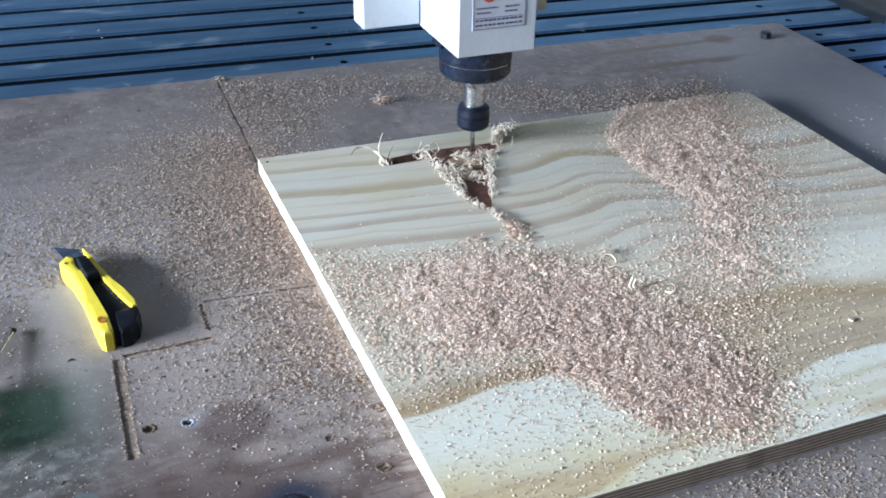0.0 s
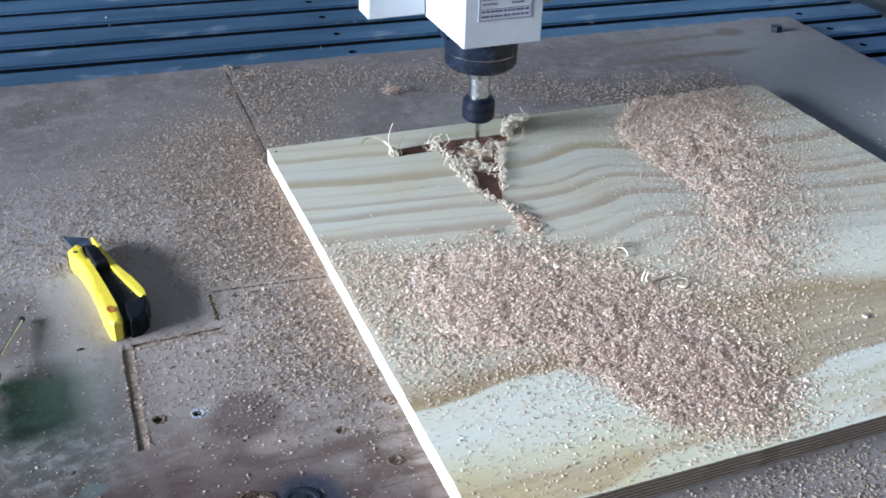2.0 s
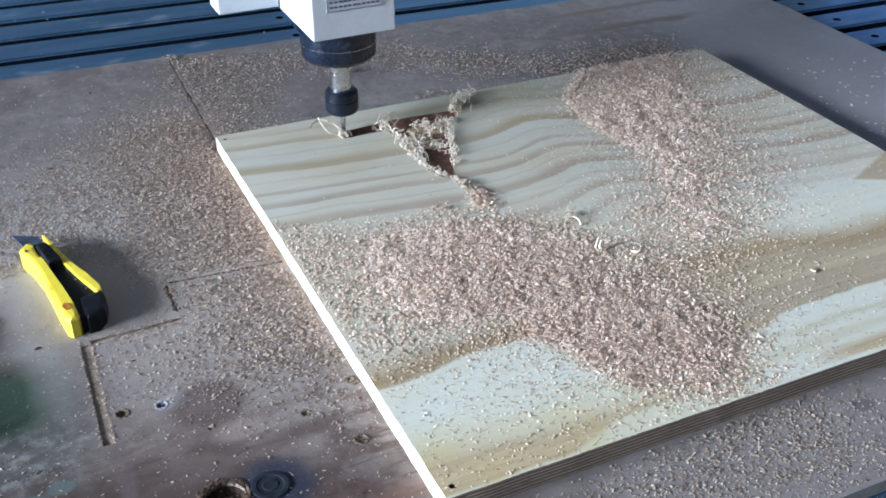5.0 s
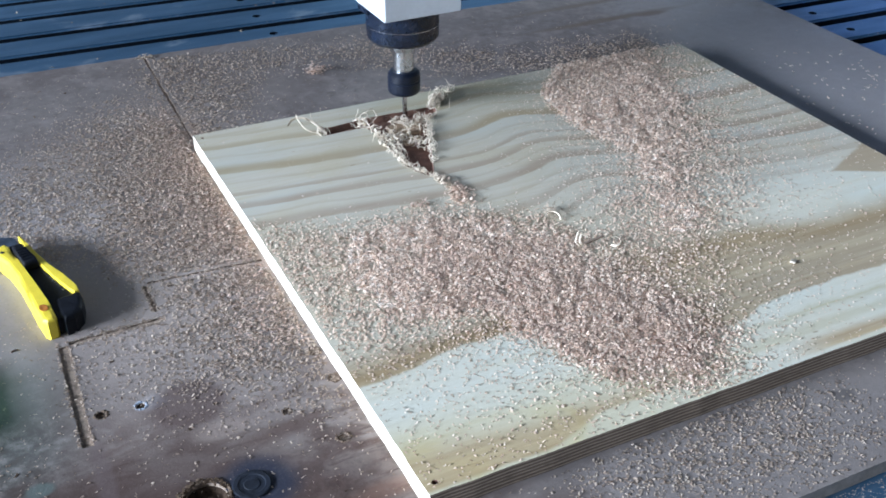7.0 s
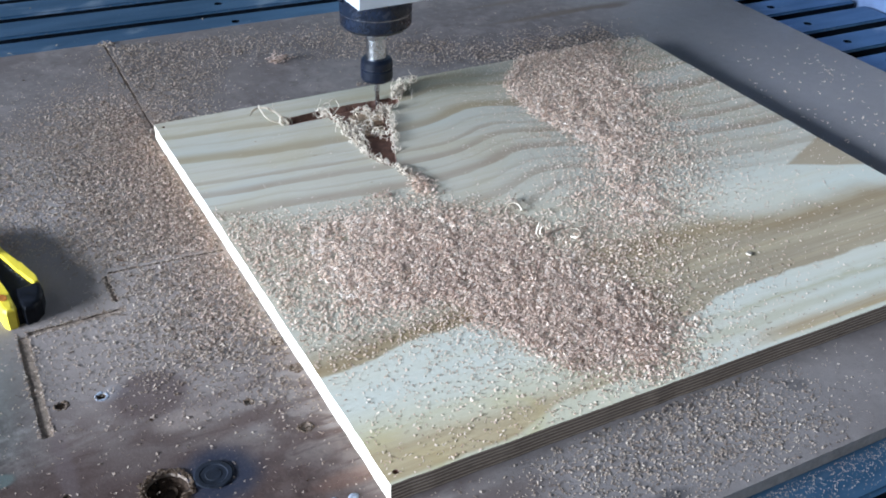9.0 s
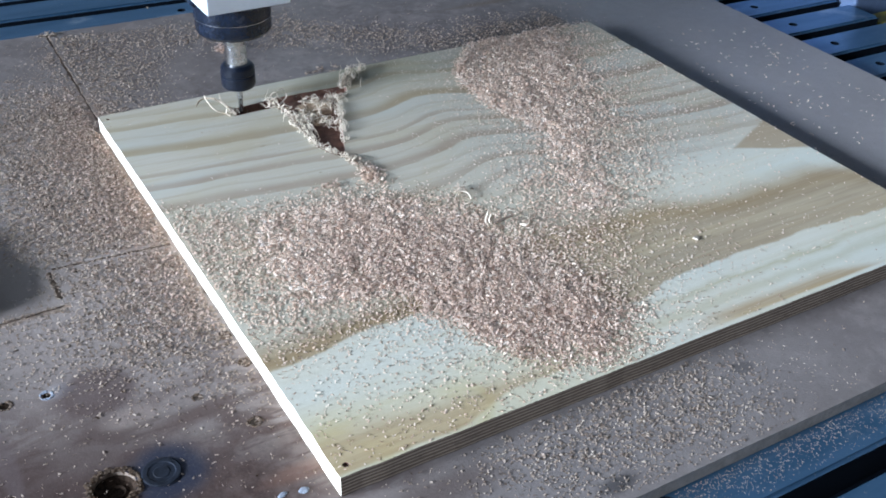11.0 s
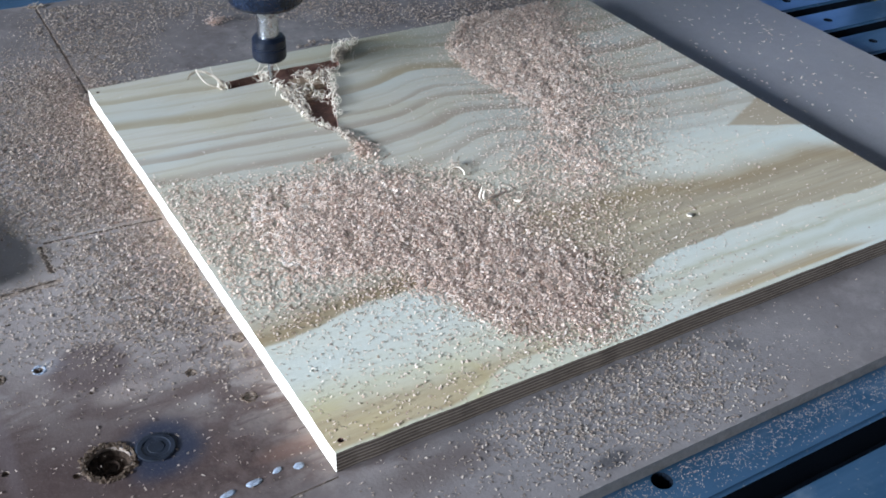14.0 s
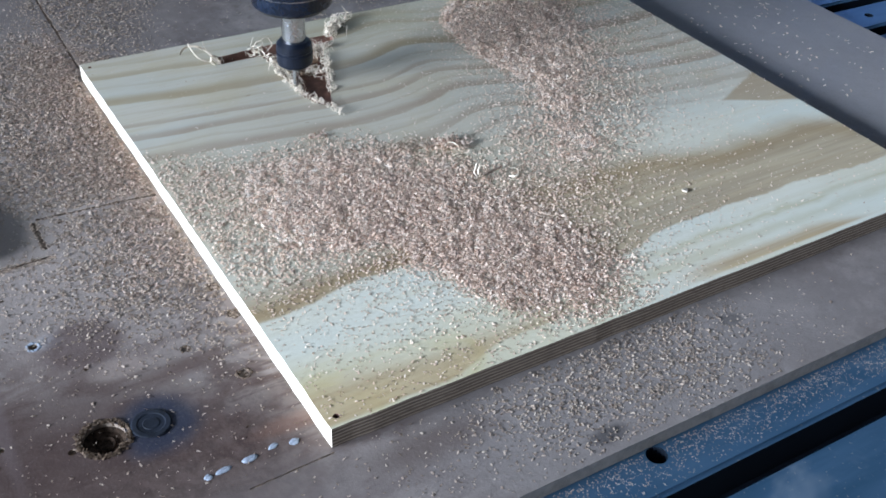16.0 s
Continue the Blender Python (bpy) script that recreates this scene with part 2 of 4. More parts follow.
        dy = math_node(nt, "DIVIDE", math_node(nt, "SUBTRACT", y, cy), ry)
        r = math_node(nt, "SQRT", math_node(nt, "ADD", math_node(nt, "MULTIPLY", dx, dx), math_node(nt, "MULTIPLY", dy, dy)))
        r = math_node(nt, "ADD", r, math_node(nt, "MULTIPLY", math_node(nt, "SUBTRACT", mid, 0.5), 0.7))
        f = math_node(nt, "SUBTRACT", 1.0, step(nt, r, 1 - soft, 1 + soft))
        col = mix(nt, math_node(nt, "MULTIPLY", f, amount), col, color)
    spot(-0.075, 0.275, 0.10, 0.15, 0.6, (0.29, 0.240, 0.212), 0.6)
    spot(-0.07, 0.47, 0.15, 0.24, 0.5, (0.335, 0.280, 0.245), 0.68)
    spot(-0.26, 0.50, 0.14, 0.14, 0.6, (0.315, 0.290, 0.285), 0.7)
    spot(0.06, 0.78, 0.10, 0.12, 0.6, (0.24, 0.200, 0.175), 0.4)
    # cool sky sheen along the right side, put into the board's colour
    spot(0.80, 0.32, 0.15, 0.55, 0.4, (0.285, 0.272, 0.275), 0.65)
    spot(-0.160, 0.095, 0.09, 0.06, 0.6, (0.066, 0.042, 0.036), 0.7)
    spot(-0.140, 0.199, 0.010, 0.008, 0.5, (0.36, 0.34, 0.34), 0.75)
    spot(0.20, -0.05, 0.30, 0.06, 0.7, (0.25, 0.220, 0.205), 0.6)
    spot(-0.116, 0.186, 0.030, 0.027, 0.25, (0.088, 0.058, 0.052), 0.75)
    spot(-0.100, 0.145, 0.020, 0.010, 0.5, (0.30, 0.24, 0.205), 0.6)
    spot(-0.060, 0.125, 0.030, 0.010, 0.5, (0.10, 0.066, 0.055), 0.6)
    spot(-0.010, 0.035, 0.030, 0.008, 0.5, (0.22, 0.125, 0.090), 0.45)
    spot(0.060, -0.030, 0.050, 0.014, 0.6, (0.095, 0.066, 0.055), 0.6)
    spot(-0.238, 0.275, 0.030, 0.055, 0.6, (0.30, 0.285, 0.265), 0.55)
    spot(-0.190, 0.130, 0.006, 0.060, 0.5, (0.12, 0.09, 0.085), 0.6)
    spot(-0.096, 0.078, 0.028, 0.028, 0.35, (0.020, 0.026, 0.044), 0.90)
    spot(-0.255, 0.130, 0.012, 0.010, 0.3, (0.10, 0.13, 0.12), 0.7)
    spot(-0.232, 0.140, 0.010, 0.007, 0.3, (0.10, 0.13, 0.12), 0.7)
    spot(0.66, 0.832, 0.13, 0.007, 0.6, (0.13, 0.095, 0.07), 0.7)
    spot(0.65, 0.760, 0.11, 0.008, 0.6, (0.12, 0.085, 0.06), 0.8)
    spot(0.775, 0.835, 0.022, 0.018, 0.4, (0.12, 0.08, 0.06), 0.7)
    spot(0.725, 0.752, 0.025, 0.008, 0.4, (0.12, 0.08, 0.06), 0.7)
    spot(0.175, -0.082, 0.016, 0.007, 0.5, (0.06, 0.055, 0.055), 0.8)
    spot(0.34, -0.03, 0.010, 0.006, 0.3, (0.10, 0.09, 0.085), 0.7)
    # shadow of an unseen object on the left, painted into the board
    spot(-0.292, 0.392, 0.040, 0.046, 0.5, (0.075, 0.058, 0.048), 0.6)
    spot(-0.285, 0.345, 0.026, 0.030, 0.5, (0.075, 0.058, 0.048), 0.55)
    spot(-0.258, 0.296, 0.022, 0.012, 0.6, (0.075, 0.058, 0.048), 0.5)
    # orange dust in the lee of the sheet's edge
    lee = math_node(nt, "MULTIPLY", math_node(nt, "MULTIPLY", step(nt, x, -0.075, -0.005), math_node(nt, "SUBTRACT", 1.0, step(nt, x, 0.0, 0.04))), step(nt, y, 0.22, 0.42))
    lee = math_node(nt, "MULTIPLY", lee, math_node(nt, "SUBTRACT", 1.0, step(nt, y, 0.66, 0.78)))
    col = mix(nt, math_node(nt, "MULTIPLY", math_node(nt, "MULTIPLY", lee, step(nt, mott, 0.34, 0.62)), 0.55), col, (0.36, 0.215, 0.135))
    col = mix(nt, math_node(nt, "MULTIPLY", step(nt, fine, 0.52, 0.72), 0.35), col, (0.14, 0.115, 0.10))
    nt.links.new(col, b.inputs["Base Color"])
    rr = math_node(nt, "ADD", math_node(nt, "MULTIPLY", mid, 0.35), 0.36)
    nt.links.new(rr, b.inputs["Roughness"])
    bump(nt, b, math_node(nt, "ADD", fine, mid), 0.25, 0.0008)
    return m


def chip_material(name, a, c, dark):
    """Shavings: every flake its own tint between fresh cream and reddish brown."""
    m, nt, b = mat(name, 0.9, 0, 0.06)
    g = nt.nodes.new("ShaderNodeNewGeometry")
    r = g.outputs["Random Per Island"]
    ramp = nt.nodes.new("ShaderNodeValToRGB")
    e = ramp.color_ramp.elements
    e[0].position, e[0].color = 0.0, (*dark, 1)
    e[1].position, e[1].color = 1.0, (*a, 1)
    for p, k in ((0.12, dark), (0.36, c), (0.74, a)):
        q = e.new(p)
        q.color = (*k, 1)
    nt.links.new(r, ramp.inputs[0])
    n = noise_tex(nt, coords(nt), 6.0, 3)
    col = mix(nt, math_node(nt, "MULTIPLY", step(nt, n, 0.4, 0.65), 0.45), ramp.outputs[0], c)
    nt.links.new(col, b.inputs["Base Color"])
    thin = nt.nodes.new("ShaderNodeBsdfTranslucent")
    nt.links.new(col, thin.inputs[0])
    both = nt.nodes.new("ShaderNodeMixShader")
    both.inputs[0].default_value = 0.5
    nt.links.new(b.outputs[0], both.inputs[1])
    nt.links.new(thin.outputs[0], both.inputs[2])
    nt.links.new(both.outputs[0], nt.nodes["Material Output"].inputs[0])
    return m


def metal_bed():
    m, nt, b = mat("anodised_aluminium", 0.34, 0.7, 0.5)
    n1 = noise_tex(nt, coords(nt, (6, 40, 6)), 1.0, 4, 0.6)
    n2 = noise_tex(nt, coords(nt, (300, 300, 300)), 1.0, 2)
    n3 = noise_tex(nt, coords(nt, (9, 14, 9)), 1.0, 4, 0.6, 0.5)
    col = mix(nt, step(nt, n1, 0.3, 0.7), (0.062, 0.152, 0.255), (0.105, 0.215, 0.345))
    col = mix(nt, math_node(nt, "MULTIPLY", step(nt, n2, 0.66, 0.74), 0.6), col, (0.55, 0.53, 0.48))
    col = mix(nt, math_node(nt, "MULTIPLY", step(nt, n3, 0.56, 0.72), 0.55), col, (0.42, 0.50, 0.58))
    nt.links.new(col, b.inputs["Base Color"])
    nt.links.new(math_node(nt, "ADD", 0.22, math_node(nt, "MULTIPLY", n3, 0.34)), b.inputs["Roughness"])
    bump(nt, b, n1, 0.05, 0.0006)
    return m


def green_plastic():
    """Clear green plastic: tints what passes through it, with a polished skin."""
    m = bpy.data.materials.new("clear_green_plastic")
    m.use_nodes = True
    nt = m.node_tree
    b = nt.nodes["Principled BSDF"]
    b.inputs["Base Color"].default_value = (0.004, 0.10, 0.055, 1)
    b.inputs["Roughness"].default_value = 0.12
    t = nt.nodes.new("ShaderNodeBsdfTransparent")
    t.inputs[0].default_value = (0.03, 0.60, 0.30, 1)
    mx = nt.nodes.new("ShaderNodeMixShader")
    mx.inputs[0].default_value = 0.45
    nt.links.new(t.outputs[0], mx.inputs[1])
    nt.links.new(b.outputs[0], mx.inputs[2])
    nt.links.new(mx.outputs[0], nt.nodes["Material Output"].inputs[0])
    return m


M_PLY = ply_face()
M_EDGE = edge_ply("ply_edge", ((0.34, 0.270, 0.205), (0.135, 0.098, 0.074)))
# lit copy of the ply edge: window glare put into its colour
M_EDGE_LIT = edge_ply("lit_ply_edge", ((0.80, 0.74, 0.63), (0.64, 0.55, 0.43)))
M_CUT = plain("routed_core_wood", (0.215, 0.112, 0.082), 0.8, vary=0.35, scale=120)
M_CORE = plain("tan_core_veneer", (0.40, 0.285, 0.19), 0.8, vary=0.35, scale=160, grain=0.6)
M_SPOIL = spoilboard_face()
M_SPOIL_EDGE = plain("hardboard_edge", (0.25, 0.215, 0.185), 0.85, vary=0.2, scale=150)
M_GROOVE = plain("routed_hardboard", (0.22, 0.165, 0.125), 0.9, vary=0.4, scale=300)
M_TORN = plain("torn_scorched_fibre", (0.11, 0.072, 0.047), 0.9, vary=0.7, scale=420, grain=1.0)
M_CHIP = chip_material("mixed_shavings", (0.88, 0.75, 0.635), (0.80, 0.63, 0.51), (0.56, 0.41, 0.315))
M_CHIP_PALE = chip_material("pale_shavings", (0.68, 0.58, 0.475), (0.56, 0.455, 0.36), (0.37, 0.285, 0.22))
M_CHIP_RED = chip_material("reddish_shavings", (0.78, 0.64, 0.54), (0.67, 0.51, 0.415), (0.47, 0.33, 0.255))
M_CHIP_GREY = chip_material("dusty_shavings", (0.60, 0.49, 0.395), (0.45, 0.35, 0.28), (0.23, 0.17, 0.13))
M_CHIP_DARK = chip_material("scorched_shavings", (0.24, 0.175, 0.125), (0.14, 0.095, 0.066), (0.065, 0.043, 0.030))
M_DUST = plain("settled_wood_dust", (0.78, 0.665, 0.575), 0.95, vary=0.35, scale=260, grain=0.8)
M_CURL = plain("fresh_pine_shaving", (0.62, 0.525, 0.41), 0.6, vary=0.2, scale=200)
M_BED = metal_bed()
# near-black in place of aluminium: shade inside slots and holes, as colour
M_SLOT_SHADE = plain("slot_shade_black", (0.006, 0.009, 0.014), 0.9, spec=0.05)
M_WHITE = plain("white_powder_coat", (0.60, 0.625, 0.645), 0.42, vary=0.05, scale=25, grain=0.08)
M_CREAM = plain("cream_paint", (0.60, 0.54, 0.42), 0.5, vary=0.08, scale=25)
M_STICKER = plain("paper_label", (0.58, 0.585, 0.63), 0.5, vary=0.04, scale=60)
M_INK = plain("label_ink", (0.10, 0.10, 0.17), 0.6)
M_RED = plain("red_print", (0.55, 0.07, 0.06), 0.6)
M_NOSE = plain("black_anodised_nose", (0.006, 0.011, 0.022), 0.24, 0.0, vary=0.5, scale=45, spec=0.45)
M_OILY = plain("oily_black_steel", (0.010, 0.013, 0.020), 0.62, 0.0, vary=0.5, scale=150, spec=0.25)
M_STEEL = plain("ground_steel", (0.52, 0.53, 0.55), 0.24, 1.0, vary=0.12, scale=60)
M_NUT = plain("black_oxide_nut", (0.005, 0.008, 0.016), 0.34, 0.0, vary=0.4, scale=70, spec=0.4)
M_YELLOW = plain("yellow_plastic", (0.74, 0.565, 0.045), 0.42, vary=0.07, scale=60)
M_BLACK = plain("black_plastic", (0.007, 0.008, 0.011), 0.46, vary=0.4, scale=120, spec=0.12)
M_BLADE = plain("dusty_steel_blade", (0.10, 0.13, 0.18), 0.4, 0.7, vary=0.3, scale=90)
M_ORANGE = plain("worn_hole_rim", (0.36, 0.115, 0.010), 0.7)
M_GREEN = green_plastic()
M_WALL = plain("painted_wall", (0.065, 0.072, 0.082), 0.9, vary=0.1, scale=3)
M_FLOOR = plain("concrete_floor", (0.06, 0.06, 0.06), 0.85, vary=0.25, scale=5)
M_FRAME = plain("blue_grey_machine_frame", (0.045, 0.055, 0.07), 0.45, 0.3, vary=0.2, scale=20)
M_OLIVE = plain("dull_yellow_paint", (0.20, 0.17, 0.015), 0.5, vary=0.2, scale=30)
M_GANTRY = plain("pale_blue_paint", (0.13, 0.19, 0.32), 0.45, vary=0.12, scale=15)
# torn brown fibre, darkened further for the shade down the hole
M_BORE = plain("torn_shaded_bore", (0.040, 0.026, 0.018), 0.9, vary=0.7, scale=300, grain=1.0, spec=0.1)
M_PUTTY = plain("grey_filler", (0.27, 0.30, 0.35), 0.75, vary=0.45, scale=250)


# ---- building helpers ----
def mesh_of(name, bm, *materials, smooth=False):
    me = bpy.data.meshes.new(name)
    bmesh.ops.recalc_face_normals(bm, faces=bm.faces)
    for f in bm.faces:
        f.smooth = smooth
    bm.to_mesh(me)
    bm.free()
    for m in materials:
        me.materials.append(m)
    return me


def part(name, bm, material, parent=None, label="", smooth=False):
    ob = new(name, mesh_of(name, bm, *(material if isinstance(material, tuple) else (material,)), smooth=smooth))
    ob.parent = parent
    return tagged(ob, label)


def box(x0, x1, y0, y1, z0, z1, bevel=0.0, segments=2, bm=None):
    bm = bm or bmesh.new()
    r = bmesh.ops.create_cube(bm, size=1, matrix=Matrix.Translation(((x0 + x1) / 2, (y0 + y1) / 2, (z0 + z1) / 2)) @ Matrix.Diagonal((x1 - x0, y1 - y0, z1 - z0, 1)))
    if bevel:
        es = list({e for v in r["verts"] for e in v.link_edges})
        bmesh.ops.bevel(bm, geom=es, offset=bevel, segments=segments, affect="EDGES", profile=0.5)
    return bm


def lathe(profile, n=40, bm=None, at=(0, 0, 0)):
    """A turned solid about z from (radius, z) pairs, bottom to top."""
    bm = bm or bmesh.new()
    rings = []
    for r, z in profile:
        rings.append([bm.verts.new((at[0] + r * math.cos(2 * math.pi * i / n), at[1] + r * math.sin(2 * math.pi * i / n), at[2] + z)) for i in range(n)])
    for a, b in zip(rings, rings[1:]):
        for i in range(n):
            bm.faces.new((a[i], a[(i + 1) % n], b[(i + 1) % n], b[i]))
    bm.faces.new(rings[0][::-1])
    bm.faces.new(rings[-1])
    return bm


def circle(cx, cy, r, n=20, jag=0.0):
    return [(cx + r * (1 + jag * random.uniform(-1, 1)) * math.cos(2 * math.pi * i / n), cy + r * (1 + jag * random.uniform(-1, 1)) * math.sin(2 * math.pi * i / n)) for i in range(n)]


def strip(x0, y0, x1, y1, w, jag=0.0, n=14):
    """A narrow routed outline from end to end, with uneven sides."""
    d = Vector((x1 - x0, y1 - y0))
    s = Vector((-d.y, d.x)).normalized() * (w / 2)
    a, b = [], []
    for i in range(n + 1):
        p = Vector((x0, y0)) + d * (i / n)
        a.append(tuple(p + s * (1 + jag * random.uniform(-1, 1))))
        b.append(tuple(p - s * (1 + jag * random.uniform(-1, 1))))
    return b + a[::-1]


def recessed(outer, z_top, z_bottom, pockets):
    """A slab whose top has pockets cut into it: (outline, depth). Faces: 0 top, 1 sides, 2 pocket."""
    bm = bmesh.new()
    edges, loops = [], []
    for line in (outer, *[p[0] for p in pockets]):
        vs = [bm.verts.new((x, y, z_top)) for x, y in line]
        loops.append(vs)
        edges += [bm.edges.new((a, b)) for a, b in zip(vs, vs[1:] + vs[:1])]
    bmesh.ops.triangle_fill(bm, use_beauty=True, edges=edges, normal=(0, 0, 1))
    for f in bm.faces:
        f.material_index = 0
    low = [bm.verts.new((v.co.x, v.co.y, z_bottom)) for v in loops[0]]
    n = len(low)
    for i in range(n):
        bm.faces.new((loops[0][i], low[i], low[(i + 1) % n], loops[0][(i + 1) % n])).material_index = 1
    bm.faces.new(low[::-1]).material_index = 1
    for vs, (_, depth) in zip(loops[1:], pockets):
        fl = [bm.verts.new((v.co.x, v.co.y, z_top - depth)) for v in vs]
        n = len(fl)
        for i in range(n):
            bm.faces.new((vs[i], vs[(i + 1) % n], fl[(i + 1) % n], fl[i])).material_index = 2
        bm.faces.new(fl).material_index = 2
    return bm


# ---- the workshop round the machine ----
def structure(name, bm, material, label):
    return tagged(part(name, bm, material), label, "structure", kind="structure")


structure("floor", box(-8.9, 4.2, -3.2, 4.8, -1.0, -0.9), M_FLOOR, "plain grey concrete workshop floor")
structure("ceiling", box(-8.9, 4.2, -3.2, 4.8, 4.2, 4.3), M_WALL, "plain grey workshop ceiling")
structure("wall_east", box(4.0, 4.2, -3.2, 4.8, -0.9, 4.2), M_WALL, "plain grey workshop wall")
structure("wall_south", box(-8.7, 4.0, -3.2, -3.0, -0.9, 4.2), M_WALL, "plain grey workshop wall")


def wall_with_opening(along, at, thick, a0, a1, o0, o1, oz0, oz1):
    bm = bmesh.new()
    for p, q, z0, z1 in ((a0, o0, -0.9, 4.2), (o1, a1, -0.9, 4.2), (o0, o1, -0.9, oz0), (o0, o1, oz1, 4.2)):
        if along == "y":
            box(at, at + thick, p, q, z0, z1, bm=bm)
        else:
            box(p, q, at, at + thick, z0, z1, bm=bm)
    return bm


structure("wall_west", wall_with_opening("y", -8.9, 0.2, -3.2, 4.8, -2.3, 2.7, 1.4, 3.3), M_WALL, "plain grey workshop wall with a window opening")
structure("wall_north", wall_with_opening("x", 4.5, 0.2, -8.7, 4.0, 1.2, 3.95, 0.4, 2.6), M_WALL, "plain grey workshop wall with a wide opening")

# ---- the router's bed ----
BED_Z = -0.0125
bed = tagged(new("machine_bed"), "blue-grey aluminium T-slot bed of a router table, dusted with chips", "machine bed")
bed.location = (0, 0, BED_Z)
PITCH = 0.0828
BACK_SLOT = 1.0125


def slot_slope(k):
    return -0.068 * (1 - min(max(k, 0), 14) / 14)


def bed_bar(k):
    """One extrusion between slot k and slot k + 1, with its row of bolt holes."""
    x0, x1 = -1.2, 1.108
    ya, yb = BACK_SLOT - PITCH * (k + 1), BACK_SLOT - PITCH * k
    sa, sb = slot_slope(k + 1), slot_slope(k)
    g = 0.0104
    outer = [(x0, ya + sa * x0 + g), (x1, ya + sa * x1 + g), (x1, yb + sb * x1 - g), (x0, yb + sb * x0 - g)]
    holes = []
    for hx in (-0.55, 0.206, 0.966):
        hy = (ya + yb) / 2 + (sa + sb) / 2 * hx
        holes.append((circle(hx - 0.005 * (k == 13), hy, 0.0080 if k == 13 else 0.0062, 16), 0.02))
    bm = recessed(outer, 0, -0.034, holes)
    bmesh.ops.bevel(bm, geom=[e for e in bm.edges if len(e.link_faces) == 2 and {f.material_index for f in e.link_faces} == {0, 1}], offset=0.0030, segments=3, affect="EDGES", material=0)
    # sides and bolt holes are coloured black for the shade in them
    ob = part("bed_rail", bm, (M_BED, M_SLOT_SHADE, M_SLOT_SHADE), bed)
    return ob


for k in range(-9, 21):
    bed_bar(k)
part("slot_floor", box(-1.2, 1.10, -0.73, 1.86, -0.06, -0.036), M_SLOT_SHADE, bed, "floor of the slots, blackened for the shade inside")
frame_ob = tagged(new("table_stand"), "dark steel stand under the router bed", "machine frame")
for x in (-1.1, 1.0):
    for y in (-0.6, 1.7):
        part("leg", box(x - 0.05, x + 0.05, y - 0.05, y + 0.05, -0.9, -0.19, 0.006), M_FRAME, frame_ob)
part("side_beam", box(1.13, 1.24, -0.75, 1.9, -0.16, -0.05, 0.006), M_FRAME, frame_ob)
part("side_beam", box(-1.32, -1.21, -0.75, 1.9, -0.16, -0.05, 0.006), M_FRAME, frame_ob)
part("side_guard", box(1.118, 1.27, 0.36, 0.520, -0.047, -0.026, 0.003), M_OLIVE, frame_ob, "dull yellow painted guard along the bed")
for y in (-0.6, 0.6, 1.7):
    part("cross_beam", box(-1.3, 1.2, y - 0.05, y + 0.05, -0.19, -0.0735, 0.005), M_FRAME, frame_ob)

# ---- the gantry that carries the head ----
# beam and west column are unseen, inferred; placed to shade the back
gantry = tagged(new("gantry"), "blue-grey painted gantry bridging the router bed", "gantry")
part("side_column", box(1.116, 1.200, -0.024, 0.290, -0.050, 0.56, 0.004), M_GANTRY, gantry, "pale blue painted side column")
part("side_column", box(-1.310, -1.225, 0.150, 0.270, -0.050, 0.56, 0.004), M_GANTRY, gantry, "pale blue painted side column")
part("beam", box(-1.225, 1.116, 0.100, 0.250, 0.385, 0.54, 0.006), M_GANTRY, gantry)
for z in (0.40, 0.50):
    part("guide_rail", box(-1.20, 1.10, 0.0885, 0.0995, z, z + 0.02, 0.002), M_STEEL, gantry, "bright steel guide rail")

# ---- spoilboard ----
OUT = [(-0.95, -0.098), (0.893, -0.098), (0.912, 0.872), (-0.95, 0.972)]
POCKETS = [
    (strip(-0.1915, 0.3015, -0.1945, 0.170, 0.0085, 0.14), 0.0012),
    (strip(-0.1865, 0.3035, -0.106, 0.3045, 0.005, 0.35), 0.0013),
    (strip(-0.1115, 0.362, -0.111, 0.318, 0.004, 0.35, 8), 0.0018),
    (strip(-0.108, 0.366, -0.003, 0.357, 0.0028, 0.4), 0.0018),
    (strip(0.0105, 0.915, 0.0045, 0.640, 0.0032, 0.5, 26), 0.0011),
    (strip(0.0, -0.0045, -0.062, -0.007, 0.0012, 0.5), 0.001),
    (circle(-0.131, 0.082, 0.0150, 26, 0.05), 0.0085),
    (circle(-0.150, 0.199, 0.0034, 12), 0.005),
    (circle(-0.1795, 0.2015, 0.0042, 14), 0.004),
    (circle(-0.0235, 0.0975, 0.0044, 14, 0.1), 0.0012),
    (circle(-0.153, 0.080, 0.0030, 10), 0.003),
    (circle(-0.194, 0.1045, 0.0028, 10), 0.003),
    (circle(-0.052, 0.143, 0.0030, 10, 0.2), 0.001),
    (circle(-0.0075, 0.205, 0.0040, 12, 0.2), 0.0015),
    (circle(-0.0045, 0.165, 0.0045, 12, 0.2), 0.0015),
]
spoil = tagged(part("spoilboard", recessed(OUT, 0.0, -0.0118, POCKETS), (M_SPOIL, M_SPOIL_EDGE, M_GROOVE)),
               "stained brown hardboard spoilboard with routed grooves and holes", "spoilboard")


def burr_ring(cx, cy, r, w, h, n=30, wild=0.5):
    """A torn rim of lifted fibres round a hole."""
    bm = bmesh.new()
    prof = [(-1, 0), (-0.6, 0.7), (0.1, 1.0), (0.8, 0.4), (1, 0)]
    rings = []
    for i in range(n):
        a = 2 * math.pi * i / n
        rr, hh, ww = r * (1 + 0.1 * wild * random.uniform(-1, 1)), h * random.uniform(1 - wild, 1 + wild), w * random.uniform(1 - wild, 1 + wild)
        rings.append([bm.verts.new((cx + (rr + u * ww) * math.cos(a), cy + (rr + u * ww) * math.sin(a), -0.0002 + v * hh)) for u, v in prof])
